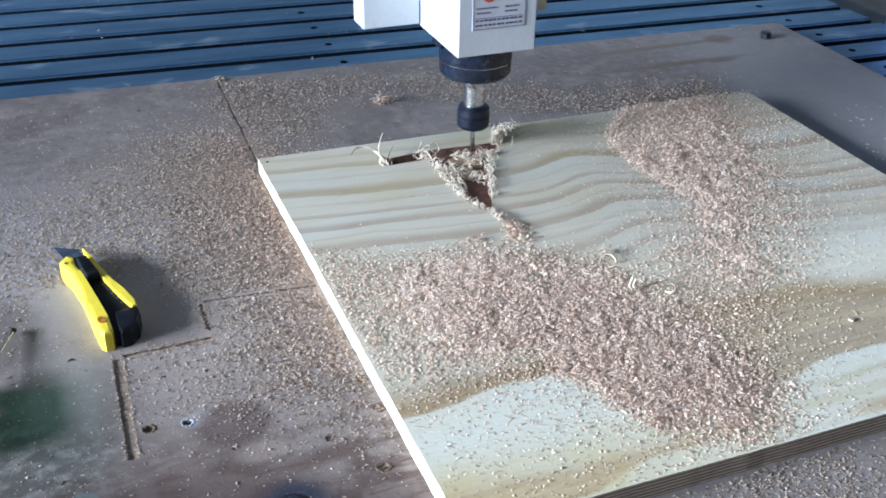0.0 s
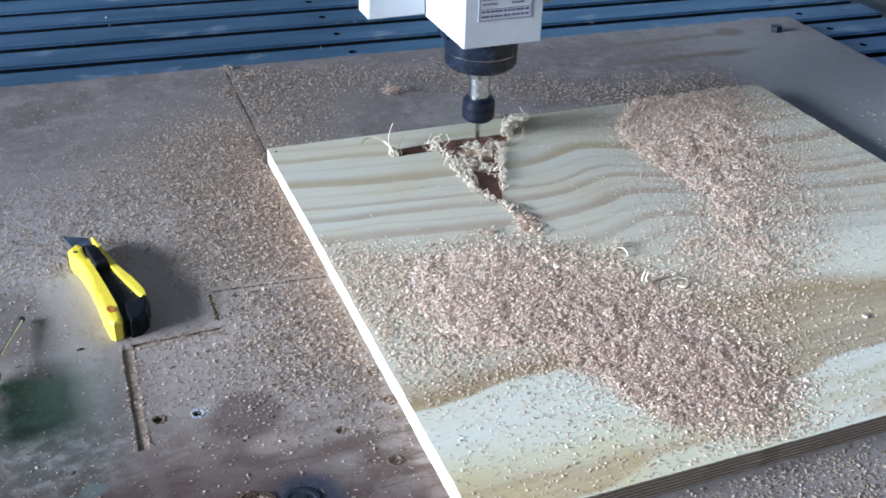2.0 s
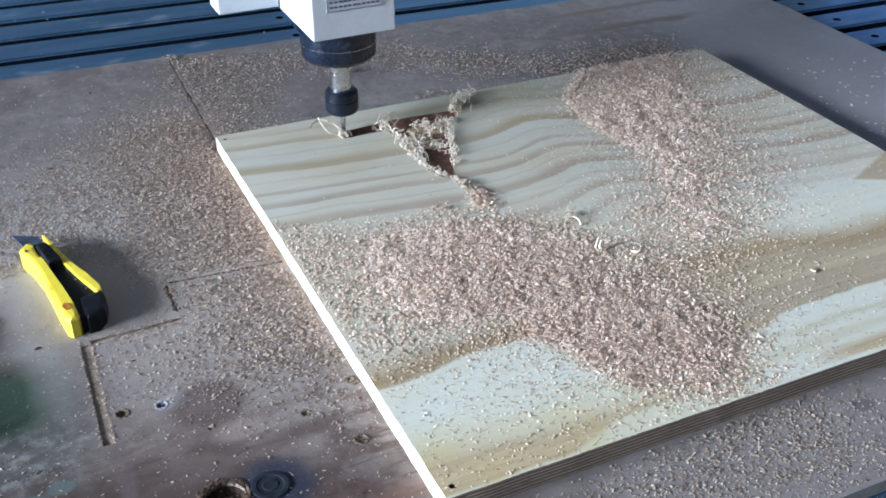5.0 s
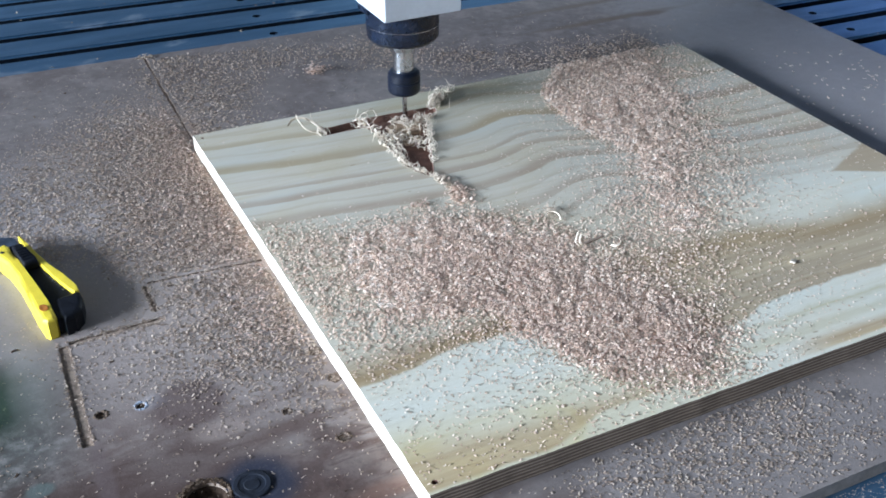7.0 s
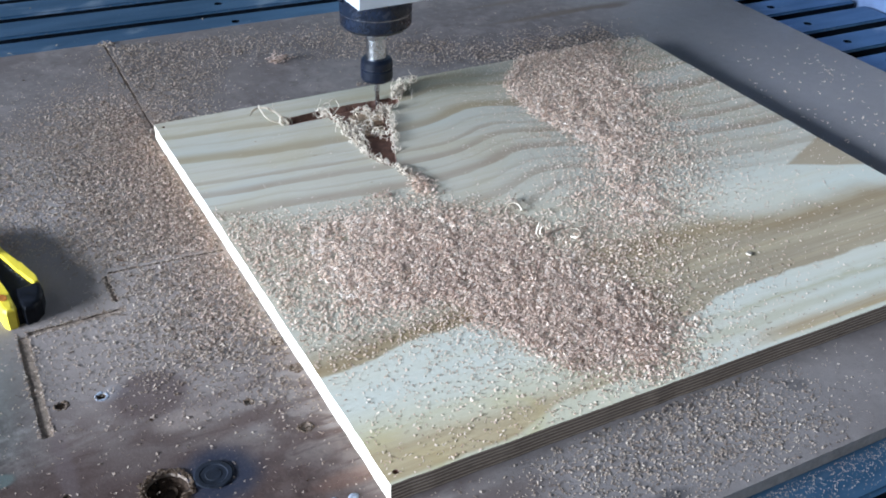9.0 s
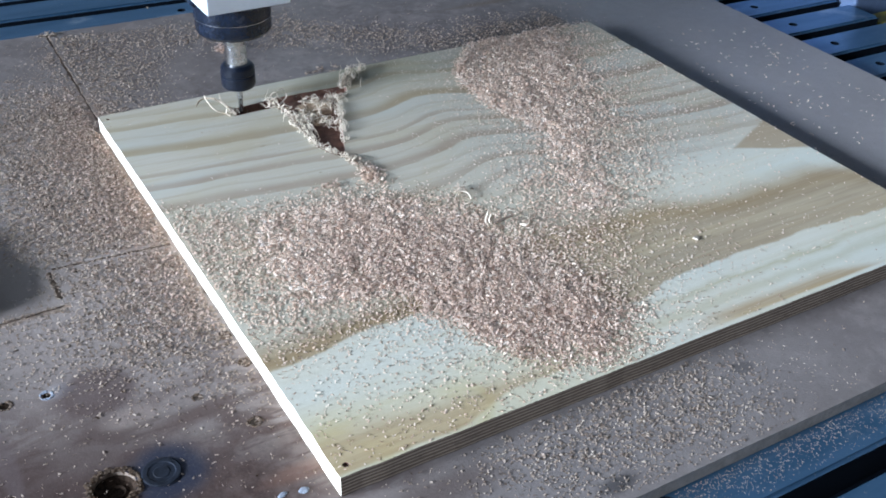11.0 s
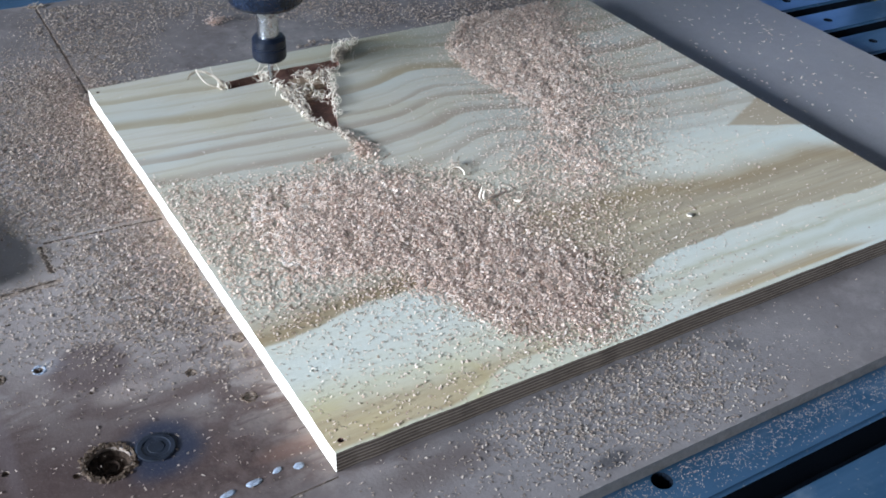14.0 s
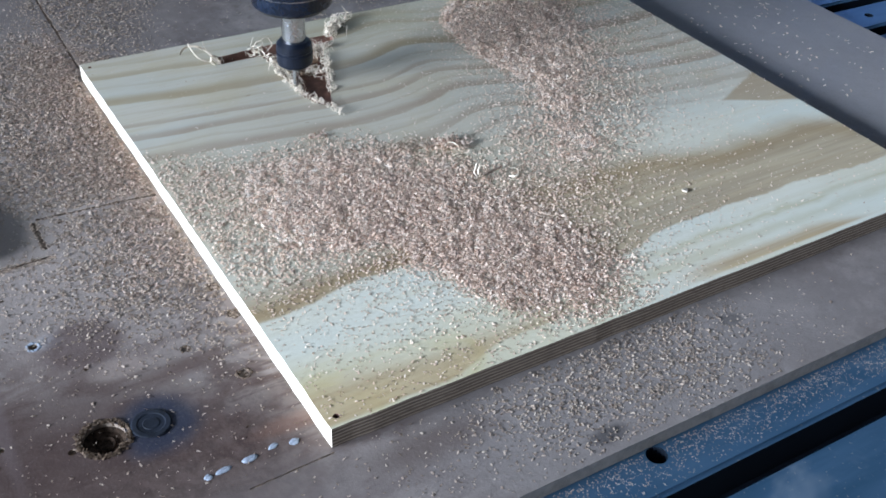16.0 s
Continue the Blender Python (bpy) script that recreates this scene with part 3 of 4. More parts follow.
    for i in range(n):
        a, b = rings[i], rings[(i + 1) % n]
        for j in range(len(prof) - 1):
            bm.faces.new((a[j], b[j], b[j + 1], a[j + 1]))
    return bm


part("torn_rim", burr_ring(-0.131, 0.082, 0.0168, 0.0016, 0.0009, 70, 0.6), M_TORN, spoil, "torn fibrous rim of the bored hole")
part("hole_lining", lathe([(0.0148, -0.0084), (0.0145, -0.0030), (0.0120, -0.0055), (0.0075, -0.0060), (0.0066, -0.0046), (0.0050, -0.0062), (0.0020, -0.0062)], 26, at=(-0.131, 0.082, 0)), M_BORE, spoil, "torn brown bored hole with a ring, darkened for the shade inside")
part("screw_rim", burr_ring(-0.150, 0.199, 0.0046, 0.0014, 0.0006, 22), M_PUTTY, spoil, "pale chipped rim of a screw hole")

for dx, dy, dr in ((-0.0235, 0.0975, 0.0052), (-0.052, 0.143, 0.0036), (-0.0075, 0.205, 0.0048), (-0.0045, 0.165, 0.0052), (-0.1795, 0.2015, 0.0050)):
    part("dent_rim", burr_ring(dx, dy, dr, 0.0012, 0.0006, 20, 0.7), M_TORN, spoil, "frayed brown rim of a small dent")
bolt_head = tagged(part("sunken_bolt", lathe([(0.0135, 0.0005), (0.0140, 0.0016), (0.0130, 0.0026), (0.0100, 0.0028), (0.0092, 0.0018), (0.0060, 0.0018), (0.0055, 0.0026), (0.001, 0.0026)], 30), M_OILY, smooth=False),
                   "dark flat bolt head with an oily stain sunk in the spoilboard", "bolt")
bolt_head.matrix_world = pose(-0.099, 0.080, 0.0002) @ Matrix.Diagonal((1, 1, 0.45, 1))
stud = tagged(part("bolt", lathe([(0.0082, 0.0), (0.0088, 0.001), (0.0088, 0.0085), (0.0074, 0.0098), (0.003, 0.0098)], 6), M_NUT), "black hexagon bolt at the spoilboard's far corner", "bolt")
stud.location = (0.847, 0.815, 0.0)


def filler_blob(x, y, rx, ry, turn):
    bm = bmesh.new()
    n = 16
    rings = []
    for f, z in ((1.0, 0.0), (0.9, 0.0003), (0.55, 0.0005)):
        rings.append([bm.verts.new((f * rx * math.cos(2 * math.pi * i / n) * random.uniform(0.85, 1.1), f * ry * math.sin(2 * math.pi * i / n) * random.uniform(0.85, 1.1), z)) for i in range(n)])
    for a, b in zip(rings, rings[1:]):
        for i in range(n):
            bm.faces.new((a[i], a[(i + 1) % n], b[(i + 1) % n], b[i]))
    bm.faces.new(rings[-1])
    ob = tagged(part("filler_spot", bm, M_PUTTY, smooth=True), "small pale grey blob of filler on the spoilboard", "filler", "filler spots in a row")
    ob.matrix_world = pose(x, y, 0.0002, 0, 0, turn)


for q in ((-0.0195, 0.0175, 0.0038, 0.0032, 0), (-0.034, 0.0205, 0.004, 0.0022, 20), (-0.052, 0.0175, 0.0062, 0.0028, 5), (-0.071, 0.0165, 0.0062, 0.0024, 8), (-0.082, 0.0155, 0.003, 0.0028, 8)):
    filler_blob(*q)

# ---- the plywood sheet with its routed pocket ----
H, W, L = 0.018, 0.655, 0.610


def jagged(points, per=6, amp=0.0007):
    out = []
    for (x0, y0), (x1, y1) in zip(points, points[1:] + points[:1]):
        for i in range(per):
            f = i / per
            out.append((x0 + (x1 - x0) * f + random.uniform(-amp, amp), y0 + (y1 - y0) * f + random.uniform(-amp, amp)))
    return out


LETTER = jagged([(0.132, 0.544), (0.181, 0.5435), (0.1835, 0.520), (0.182, 0.475), (0.182, 0.435), (0.189, 0.416), (0.199, 0.404), (0.210, 0.430), (0.224, 0.462), (0.239, 0.507), (0.254, 0.538), (0.272, 0.549), (0.274, 0.562), (0.200, 0.566), (0.138, 0.562), (0.132, 0.553)], 7)
PLY_OUT = jagged([(0, 0), (W - 0.009, 0), (W, L - 0.014), (0, L)], 40, 0.00035)
ply_mesh = recessed(PLY_OUT, H, 0.0003, [(LETTER, 0.0088), (circle(0.0085, 0.0095, 0.0024, 12), 0.006), (circle(0.008, 0.599, 0.0018, 10), 0.006), (circle(0.630, 0.590, 0.002, 10), 0.006)])
# the side facing the window takes the edge copy lightened for glare
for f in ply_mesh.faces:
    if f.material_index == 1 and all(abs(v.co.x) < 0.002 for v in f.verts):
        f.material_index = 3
ply = tagged(part("plywood_sheet", ply_mesh, (M_PLY, M_EDGE, M_CUT, M_EDGE_LIT)),
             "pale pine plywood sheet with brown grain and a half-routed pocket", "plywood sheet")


def core_island(points, z):
    """What the cutter has left standing in the pocket."""
    bm = bmesh.new()
    face = bm.faces.new([bm.verts.new((x, y, H - 0.0086)) for x, y in jagged(points, 5, 0.0005)])
    for v in bmesh.ops.extrude_face_region(bm, geom=[face])["geom"]:
        if isinstance(v, bmesh.types.BMVert):
            v.co.z = z + random.uniform(-0.0003, 0.0003)
    bmesh.ops.recalc_face_normals(bm, faces=bm.faces)
    return bm


part("uncut_core", core_island([(0.205, 0.543), (0.205, 0.520), (0.237, 0.518), (0.247, 0.541)], H - 0.0030), M_CORE, ply, "pale tan core left standing in the pocket")
part("uncut_core", core_island([(0.207, 0.511), (0.208, 0.496), (0.225, 0.494), (0.232, 0.509)], H - 0.0052), M_CORE, ply, "pale tan core left standing in the pocket")

# ---- shavings ----
rng = np.random.default_rng(7)


def seg_dist(x, y, x0, y0, x1, y1):
    dx, dy = x1 - x0, y1 - y0
    t = np.clip(((x - x0) * dx + (y - y0) * dy) / (dx * dx + dy * dy + 1e-12), 0, 1)
    return np.hypot(x - x0 - t * dx, y - y0 - t * dy)


def smooth(v, lo, hi):
    t = np.clip((v - lo) / (hi - lo), 0, 1)
    return t * t * (3 - 2 * t)


WAVES = [(rng.uniform(-1, 1, 2) * s, rng.uniform(0, 6.28), a) for s, a in ((25, 1.0), (25, 1.0), (40, 0.8), (60, 0.7), (60, 0.7), (110, 0.6), (150, 0.5), (150, 0.5))]


def rough_field(x, y):
    f = 0
    for k, p, a in WAVES:
        f = f + a * np.sin(k[0] * x + k[1] * y + p)
    return f / 2.4


def main_pile(x, y):
    """The long drift before the cut: how far inside its back and front rims a point lies."""
    back = np.interp(x, (0, 0.07, 0.112, 0.155, 0.199, 0.221, 0.253, 0.276, 0.30, 0.348, 0.45), (0.384, 0.369, 0.359, 0.350, 0.346, 0.320, 0.284, 0.252, 0.245, 0.310, 0.36))
    front = np.interp(x, (0, 0.026, 0.071, 0.121, 0.151, 0.163, 0.183, 0.22, 0.259, 0.284, 0.31, 0.36, 0.436), (0.150, 0.142, 0.138, 0.133, 0.110, 0.055, 0.016, 0.014, 0.026, 0.055, 0.095, 0.150, 0.205))
    return back - y, y - front


def sheet_cover(x, y):
    n = 0.012 * rough_field(x, y)
    behind, before = main_pile(x, y)
    core = smooth(0.075 - seg_dist(x, y, 0.13, 0.27, 0.225, 0.085) + n, -0.05, 0.06)
    level = (0.60 + 0.24 * core) * (0.84 + 0.16 * smooth(x + n, 0.0, 0.10))
    pile = level * smooth(behind + n, -0.022 - 0.03 * smooth(x, 0.19, 0.25), 0.034) * smooth(before + 1.5 * n, -0.050 - 0.08 * smooth(x, 0.23, 0.31), 0.060 + 0.03 * smooth(x, 0.23, 0.31)) * (1 - smooth(x + 2 * n, 0.33, 0.50))
    # the bank behind, sharp where the blower has cut it, thinning to the right
    left = np.interp(y, (0.20, 0.25, 0.292, 0.334, 0.376, 0.421, 0.466, 0.53, 0.565, 0.601), (0.25, 0.29, 0.330, 0.354, 0.378, 0.394, 0.394, 0.398, 0.426, 0.456))
    right = np.interp(y, (0.16, 0.218, 0.279, 0.346, 0.406, 0.476, 0.578), (0.37, 0.450, 0.490, 0.520, 0.545, 0.572, 0.625))
    cut = smooth(x - left + 0.4 * n + 0.03 * smooth(0.40 - y, 0, 0.1), -0.005, 0.010 + 0.11 * smooth(0.43 - y, 0, 0.12))
    bank = (0.90 - 0.20 * smooth(0.36 - y, 0, 0.12)) * cut * (1 - smooth(x - right + 2 * n, -0.080, 0.095)) * smooth(y + n, 0.13, 0.21)
    d = np.maximum(pile, bank)
    bare = smooth(-behind + n, 0.0, 0.03) * (1 - smooth(x - left, -0.05, 0.01))
    thin = 0.035 + 0.26 * smooth(0.24 - seg_dist(x, y, 0.25, 0.18, 0.54, 0.48), -0.04, 0.24) + 0.075 * smooth(0.2 - np.hypot(x - 0.12, y - 0.08), 0, 0.1)
    thin = thin * (1 - (0.93 - 0.35 * smooth(x, 0.24, 0.36) * smooth(0.50 - y, 0, 0.2)) * bare)
    return np.clip(np.maximum(d, thin), 0, 1)


def board_cover(x, y):
    n = 0.02 * rough_field(x, y)
    d = np.maximum.reduce([
        0.66 * smooth(0.105 - seg_dist(x, y, -0.030, 0.64, -0.05, 0.43) + n, -0.09, 0.08),
        0.50 * smooth(0.08 - seg_dist(x, y, -0.15, 0.57, -0.20, 0.49) + n, -0.10, 0.06),
        0.40 * smooth(0.09 - seg_dist(x, y, -0.12, 0.62, -0.27, 0.50) + n, -0.09, 0.06),
        0.40 * smooth(0.06 - seg_dist(x, y, -0.10, 0.27, -0.03, 0.19) + n, -0.07, 0.05),
        0.56 * smooth(0.080 - seg_dist(x, y, -0.055, 0.36, -0.035, 0.24) + n, -0.06, 0.06),
        0.52 * smooth(0.05 - seg_dist(x, y, 0.035, 0.70, 0.04, 0.86) + n, -0.04, 0.04),
        0.46 * smooth(0.045 - seg_dist(x, y, 0.05, 0.86, 0.30, 0.82) + n, -0.04, 0.05),
        0.50 * smooth(0.045 - seg_dist(x, y, 0.30, 0.80, 0.48, 0.66) + n, -0.04, 0.05),
        0.55 * smooth(0.04 - seg_dist(x, y, 0.45, 0.66, 0.66, 0.66) + n, -0.04, 0.05),
        0.34 * smooth(0.055 - seg_dist(x, y, 0.15, -0.040, 0.27, -0.040) + n, -0.050, 0.05),
    ])
    thin = 0.026 - 0.018 * smooth(x, 0.0, 0.4) + 0.055 * smooth(0.25 - np.hypot(x + 0.17, y - 0.48), -0.1, 0.2)
    bare = smooth(0.045 - seg_dist(x, y, -0.215, 0.40, -0.165, 0.36), -0.01, 0.02)
    cut = np.minimum.reduce([seg_dist(x, y, *q) for q in ((-0.1915, 0.3015, -0.1955, 0.170), (-0.1865, 0.3035, -0.106, 0.3045), (-0.1115, 0.362, -0.111, 0.318), (-0.108, 0.366, -0.003, 0.357), (0.0105, 0.915, 0.0045, 0.640))])
    bare = np.maximum(bare, 0.93 * smooth(0.0062 - cut, 0, 0.0022))
    off = ((x > -0.003) & (x < W + 0.003) & (y > -0.003) & (y < L + 0.003))
    return np.where(off, 0, np.clip(np.maximum(d, thin) * (1 - bare), 0, 1))


def pile_height(cover):
    return 0.0020 * smooth(cover, 0.45, 1.0)


LATTICE = np.random.default_rng(23).normal(0, 1, (128, 128))


def lattice_noise(x, y, size):
    """Smooth random ups and downs with bumps of the given size."""
    u, v = x / size + 40.3, y / size + 40.7
    i, j = np.floor(u).astype(int), np.floor(v).astype(int)
    f, g = smooth(u - i, 0, 1), smooth(v - j, 0, 1)
    a = LATTICE[i % 128, j % 128] * (1 - f) + LATTICE[(i + 1) % 128, j % 128] * f
    b = LATTICE[i % 128, (j + 1) % 128] * (1 - f) + LATTICE[(i + 1) % 128, (j + 1) % 128] * f
    return a * (1 - g) + b * g


def clump(x, y):
    """Loose ups and downs of the heap, half a centimetre to two across."""
    return 0.6 * lattice_noise(x + 0.3 * y, y - 0.3 * x, 0.0055) + 0.6 * lattice_noise(x - 0.5 * y, y + 0.5 * x, 0.019)


def scatter(count, x0, x1, y0, y1, cover, power=1.0):
    """Positions drawn with the cover's density."""
    xs, ys = [], []
    got = 0
    while got < count:
        x, y = rng.uniform(x0, x1, count * 2), rng.uniform(y0, y1, count * 2)
        keep = rng.random(count * 2) < cover(x, y) ** power
        xs.append(x[keep])
        ys.append(y[keep])
        got += int(keep.sum())
    return np.concatenate(xs)[:count], np.concatenate(ys)[:count]


def flakes(name, x, y, z, size, material, label, flat=1.0, parent=None):
    """Thousands of small curled flakes in one mesh: strips of three quads, bent and tipped."""
    n = len(x)
    ln = size * rng.uniform(0.7, 1.7, n)
    wd = size * rng.uniform(0.35, 0.75, n)
    arc = rng.uniform(0.5, 1.9, n) * rng.choice([-1, 1], n, p=[0.35, 0.65])
    verts = np.zeros((n, 8, 3))
    for i in range(4):
        s = (i / 3 - 0.5)
        a = s * arc
        r = ln / np.abs(arc)
        u = r * np.sin(np.abs(arc) * s)
        w = np.sign(arc) * -r * (1 - np.cos(a)) + np.where(arc > 0, r * (1 - np.cos(arc / 2)), 0)
        for j, side in enumerate((-0.5, 0.5)):
            k = i * 2 + j
            verts[:, k, 0], verts[:, k, 1], verts[:, k, 2] = u, side * wd * (1 - 0.35 * abs(2 * s) * rng.random(n)), w
    tip = rng.normal(0, 0.22 * flat, n)
    roll = rng.normal(0, 0.26 * flat, n)
    yaw = rng.uniform(0, 2 * np.pi, n)
    cx, sx, cy, sy, cz, sz = np.cos(roll), np.sin(roll), np.cos(tip), np.sin(tip), np.cos(yaw), np.sin(yaw)
    vx, vy, vz = verts[..., 0], verts[..., 1], verts[..., 2]
    vy, vz = vy * cx[:, None] - vz * sx[:, None], vy * sx[:, None] + vz * cx[:, None]
    vx, vz = vx * cy[:, None] + vz * sy[:, None], -vx * sy[:, None] + vz * cy[:, None]
    vx, vy = vx * cz[:, None] - vy * sz[:, None], vx * sz[:, None] + vy * cz[:, None]
    vz = vz - vz.min(axis=1, keepdims=True)
    out = np.stack([vx + x[:, None], vy + y[:, None], vz + z[:, None]], -1).reshape(-1, 3)
    base = (np.arange(n) * 8)[:, None, None]
    quads = (base + np.array([[0, 1, 3, 2], [2, 3, 5, 4], [4, 5, 7, 6]])).reshape(-1, 4)
    me = bpy.data.meshes.new(name)
    me.from_pydata(out.tolist(), [], quads.tolist())
    me.polygons.foreach_set("use_smooth", np.ones(n * 3, dtype=bool))
    me.materials.append(material)
    ob = new(name, me)
    ob.parent = parent
    return tagged(ob, label, "wood chips", kind="stuff")


def mound(name, x0, x1, y0, y1, z, cover, inside, material, label, cell=0.004):
    """The settled layer under the loose flakes, with a ragged rim."""
    nx, ny = int((x1 - x0) / cell), int((y1 - y0) / cell)
    gx, gy = np.meshgrid(np.linspace(x0, x1, nx), np.linspace(y0, y1, ny), indexing="ij")
    c = cover(gx, gy)
    hgt = pile_height(c) - 0.0014 + 0.0009 * c * clump(gx, gy) + rng.uniform(0, 0.0012, c.shape)
    verts = np.stack([gx + rng.uniform(-0.3, 0.3, c.shape) * cell, gy + rng.uniform(-0.3, 0.3, c.shape) * cell, z + hgt], -1).reshape(-1, 3)
    verts[:, 0] = np.clip(verts[:, 0], x0, x1)
    ok = (c > 0.62) & inside(gx, gy)
    quad_ok = ok[:-1, :-1] & ok[1:, :-1] & ok[1:, 1:] & ok[:-1, 1:]
    i, j = np.nonzero(quad_ok)
    q = np.stack([i * ny + j, (i + 1) * ny + j, (i + 1) * ny + j + 1, i * ny + j + 1], -1)
    used, inv = np.unique(q, return_inverse=True)
    me = bpy.data.meshes.new(name)
    me.from_pydata(verts[used].tolist(), [], inv.reshape(-1, 4).tolist())
    me.materials.append(material)
    return tagged(new(name, me), label, "wood dust", kind="stuff")


def on_sheet(x, y):
    return (x > 0.002) & (x < W - 0.003) & (y > 0.002) & (y < L - 0.006)


mound("dust_layer", 0.002, W - 0.003, 0.002, L - 0.006, H, sheet_cover, on_sheet, M_DUST, "layer of settled brown dust on the plywood sheet")


def spread(name, count, x0, x1, y0, y1, z, cover, size, material, label, power=1.0, lift=0.6, flat=1.0):
    x, y = scatter(count, x0, x1, y0, y1, cover, power)
    c = cover(x, y)
    zz = z + pile_height(c) + rng.random(len(x)) * 0.0022 * lift * c - 0.0008 * c + 0.0009 * c * clump(x, y)
    return flakes(name, x, y, np.maximum(zz, z), size * (0.75 + 0.31 * smooth(c, 0.1, 0.7)), material, label, flat)


def red_cover(x, y):
    return sheet_cover(x, y) * smooth(0.13 - seg_dist(x, y, 0.16, 0.22, 0.225, 0.07) + 0.02 * rough_field(x, y), -0.03, 0.10)


def lee_cover(x, y):
    return board_cover(x, y) * smooth(x + 0.02 * rough_field(x, y), -0.12, -0.01)


spread("wood_chips", 40000, 0.002, W - 0.003, 0.002, L - 0.006, H, sheet_cover, 0.0024, M_CHIP, "loose pinkish brown wood chips heaped across the plywood sheet", 1.25)
spread("wood_chips", 9000, 0.002, W - 0.003, 0.002, L - 0.006, H, sheet_cover, 0.0021, M_CHIP_PALE, "cream wood chips strewn over the plywood sheet", 0.8)
spread("wood_chips", 9000, 0.06, 0.40, 0.004, 0.32, H, red_cover, 0.0024, M_CHIP_RED, "reddish wood chips heaped near the sheet's front edge", 1.6)
spread("wood_chips", 25000, -0.42, W, -0.095, 0.90, 0.0, board_cover, 0.0026, M_CHIP_GREY, "brown wood chips drifted over the spoilboard round the sheet", 1.1)
spread("wood_chips", 3200, -0.42, 0.88, -0.095, 0.90, 0.0, board_cover, 0.0026, M_CHIP_PALE, "pale wood chips sprinkled over the spoilboard", 1.0)
spread("wood_chips", 3600, -0.13, -0.004, 0.22, 0.76, 0.0, lee_cover, 0.0026, M_CHIP_RED, "orange brown chips banked against the sheet's edge", 1.0)


def dust_cover(x, y):
    return (0.15 + 0.85 * smooth(x + 0.03 * rough_field(x, y), 0.28, 0.40)) * (1 - 0.6 * smooth(x, 0.46, 0.60))


def board_dust(x, y):
    return np.clip(0.12 + 1.3 * board_cover(x, y), 0, 1)


spread("fine_chips", 7000, 0.05, 0.62, 0.24, L - 0.01, H, dust_cover, 0.0013, M_CHIP_PALE, "fine wood crumbs dusted over the plywood sheet", 1.0, 0.1)
spread("fine_chips", 9000, -0.36, -0.004, 0.0, 0.90, 0.0, board_dust, 0.0013, M_CHIP_GREY, "fine wood crumbs dusted over the spoilboard", 1.0, 0.1)

spread("fine_chips", 1900, 0.02, 0.42, -0.094, -0.004, 0.0, board_dust, 0.0017, M_CHIP_PALE, "fine pale crumbs on the spoilboard before the sheet", 1.3, 0.1)


def right_cover(x, y):
    return 0.9 * smooth(0.10 - seg_dist(x, y, 0.74, 0.32, 0.82, 0.42), -0.08, 0.1) + 0.12


x, y = scatter(150, 0.70, 0.88, -0.05, 0.60, right_cover)
flakes("wood_chips", x, y, np.zeros(len(x)), 0.0036, M_CHIP, "scattered pale chips on the bare spoilboard", 0.5)
x, y = rng.uniform(-0.5, 1.0, 60), rng.uniform(0.95, 1.45, 60)
flakes("wood_chips", x, y, np.full(60, BED_Z), 0.0042, M_CHIP_PALE, "stray pale chips on the aluminium bed behind", 0.4)
x, y = rng.uniform(0.05, 0.56, 2600), -0.1 - np.abs(rng.normal(0, 0.016, 2600))
keep = (y > -0.131) & (np.hypot(x - 0.201, y + 0.1053) > 0.0092)
x, y = x[keep], y[keep]
flakes("wood_chips", x, y, np.full(len(x), BED_Z), 0.0009, M_CHIP, "fine chips sprinkled on the aluminium bed", 0.4)


def burrs(x0, y0, x1, y1, w, count):
    """Torn crumbs along both lips of a routed groove."""
    f, side = rng.random(count), rng.choice([-1, 1], count)
    d = math.hypot(x1 - x0, y1 - y0)
    off = side * (w / 2 + rng.uniform(-0.0008, 0.0016, count))
    return x0 + (x1 - x0) * f - (y1 - y0) / d * off, y0 + (y1 - y0) * f + (x1 - x0) / d * off


ang, rad = rng.uniform(0, 2 * np.pi, 170), rng.normal(0.0166, 0.0012, 170)
flakes("hole_crumbs", -0.131 + rad * np.cos(ang), 0.082 + rad * np.sin(ang), np.zeros(170), 0.0030, M_CHIP_DARK, "scorched crumbs round the bored hole", 1.2)
lips = [burrs(-0.1915, 0.305, -0.1955, 0.170, 0.0085, 150), burrs(-0.190, 0.3035, -0.106, 0.3045, 0.006, 170), burrs(-0.1115, 0.362, -0.111, 0.318, 0.004, 70), burrs(-0.108, 0.366, -0.003, 0.357, 0.003, 90), burrs(0.0105, 0.915, 0.0045, 0.640, 0.004, 150)]
x, y = np.concatenate([q[0] for q in lips]), np.concatenate([q[1] for q in lips])
flakes("groove_crumbs", x, y, np.zeros(len(x)), 0.0021, M_CHIP_GREY, "torn crumbs along the lips of the routed grooves", 0.7)


# ---- long curled shavings round the cut ----
def curl_mesh(name, radius, width, turns, rise, open_up, seed, thick=0.00035):
    """A ribbon wound into an opening spiral, with a real thickness."""
    r = random.Random(seed)
    bm = bmesh.new()
    n = max(10, int(16 * turns))
    rows = []
    for i in range(n + 1):
        t = i / n
        a = 2 * math.pi * turns * t
        rad = radius * (1 + open_up * t)
        wob = 1 + 0.12 * math.sin(5 * a + seed)
        c = Vector((rad * math.sin(a) * wob, rise * (t - 0.5) + 0.0006 * math.sin(3 * a + seed), radius - rad * math.cos(a)))
        w = width * (0.35 + 0.65 * math.sin(math.pi * min(1, 0.15 + t * 0.9))) / 2
        nrm = Vector((math.sin(a), 0, -math.cos(a))) * thick
        rows.append([bm.verts.new(c + Vector((0, -w, 0))), bm.verts.new(c + Vector((0, w, 0))), bm.verts.new(c + Vector((0, w, 0)) + nrm), bm.verts.new(c + Vector((0, -w, 0)) + nrm)])
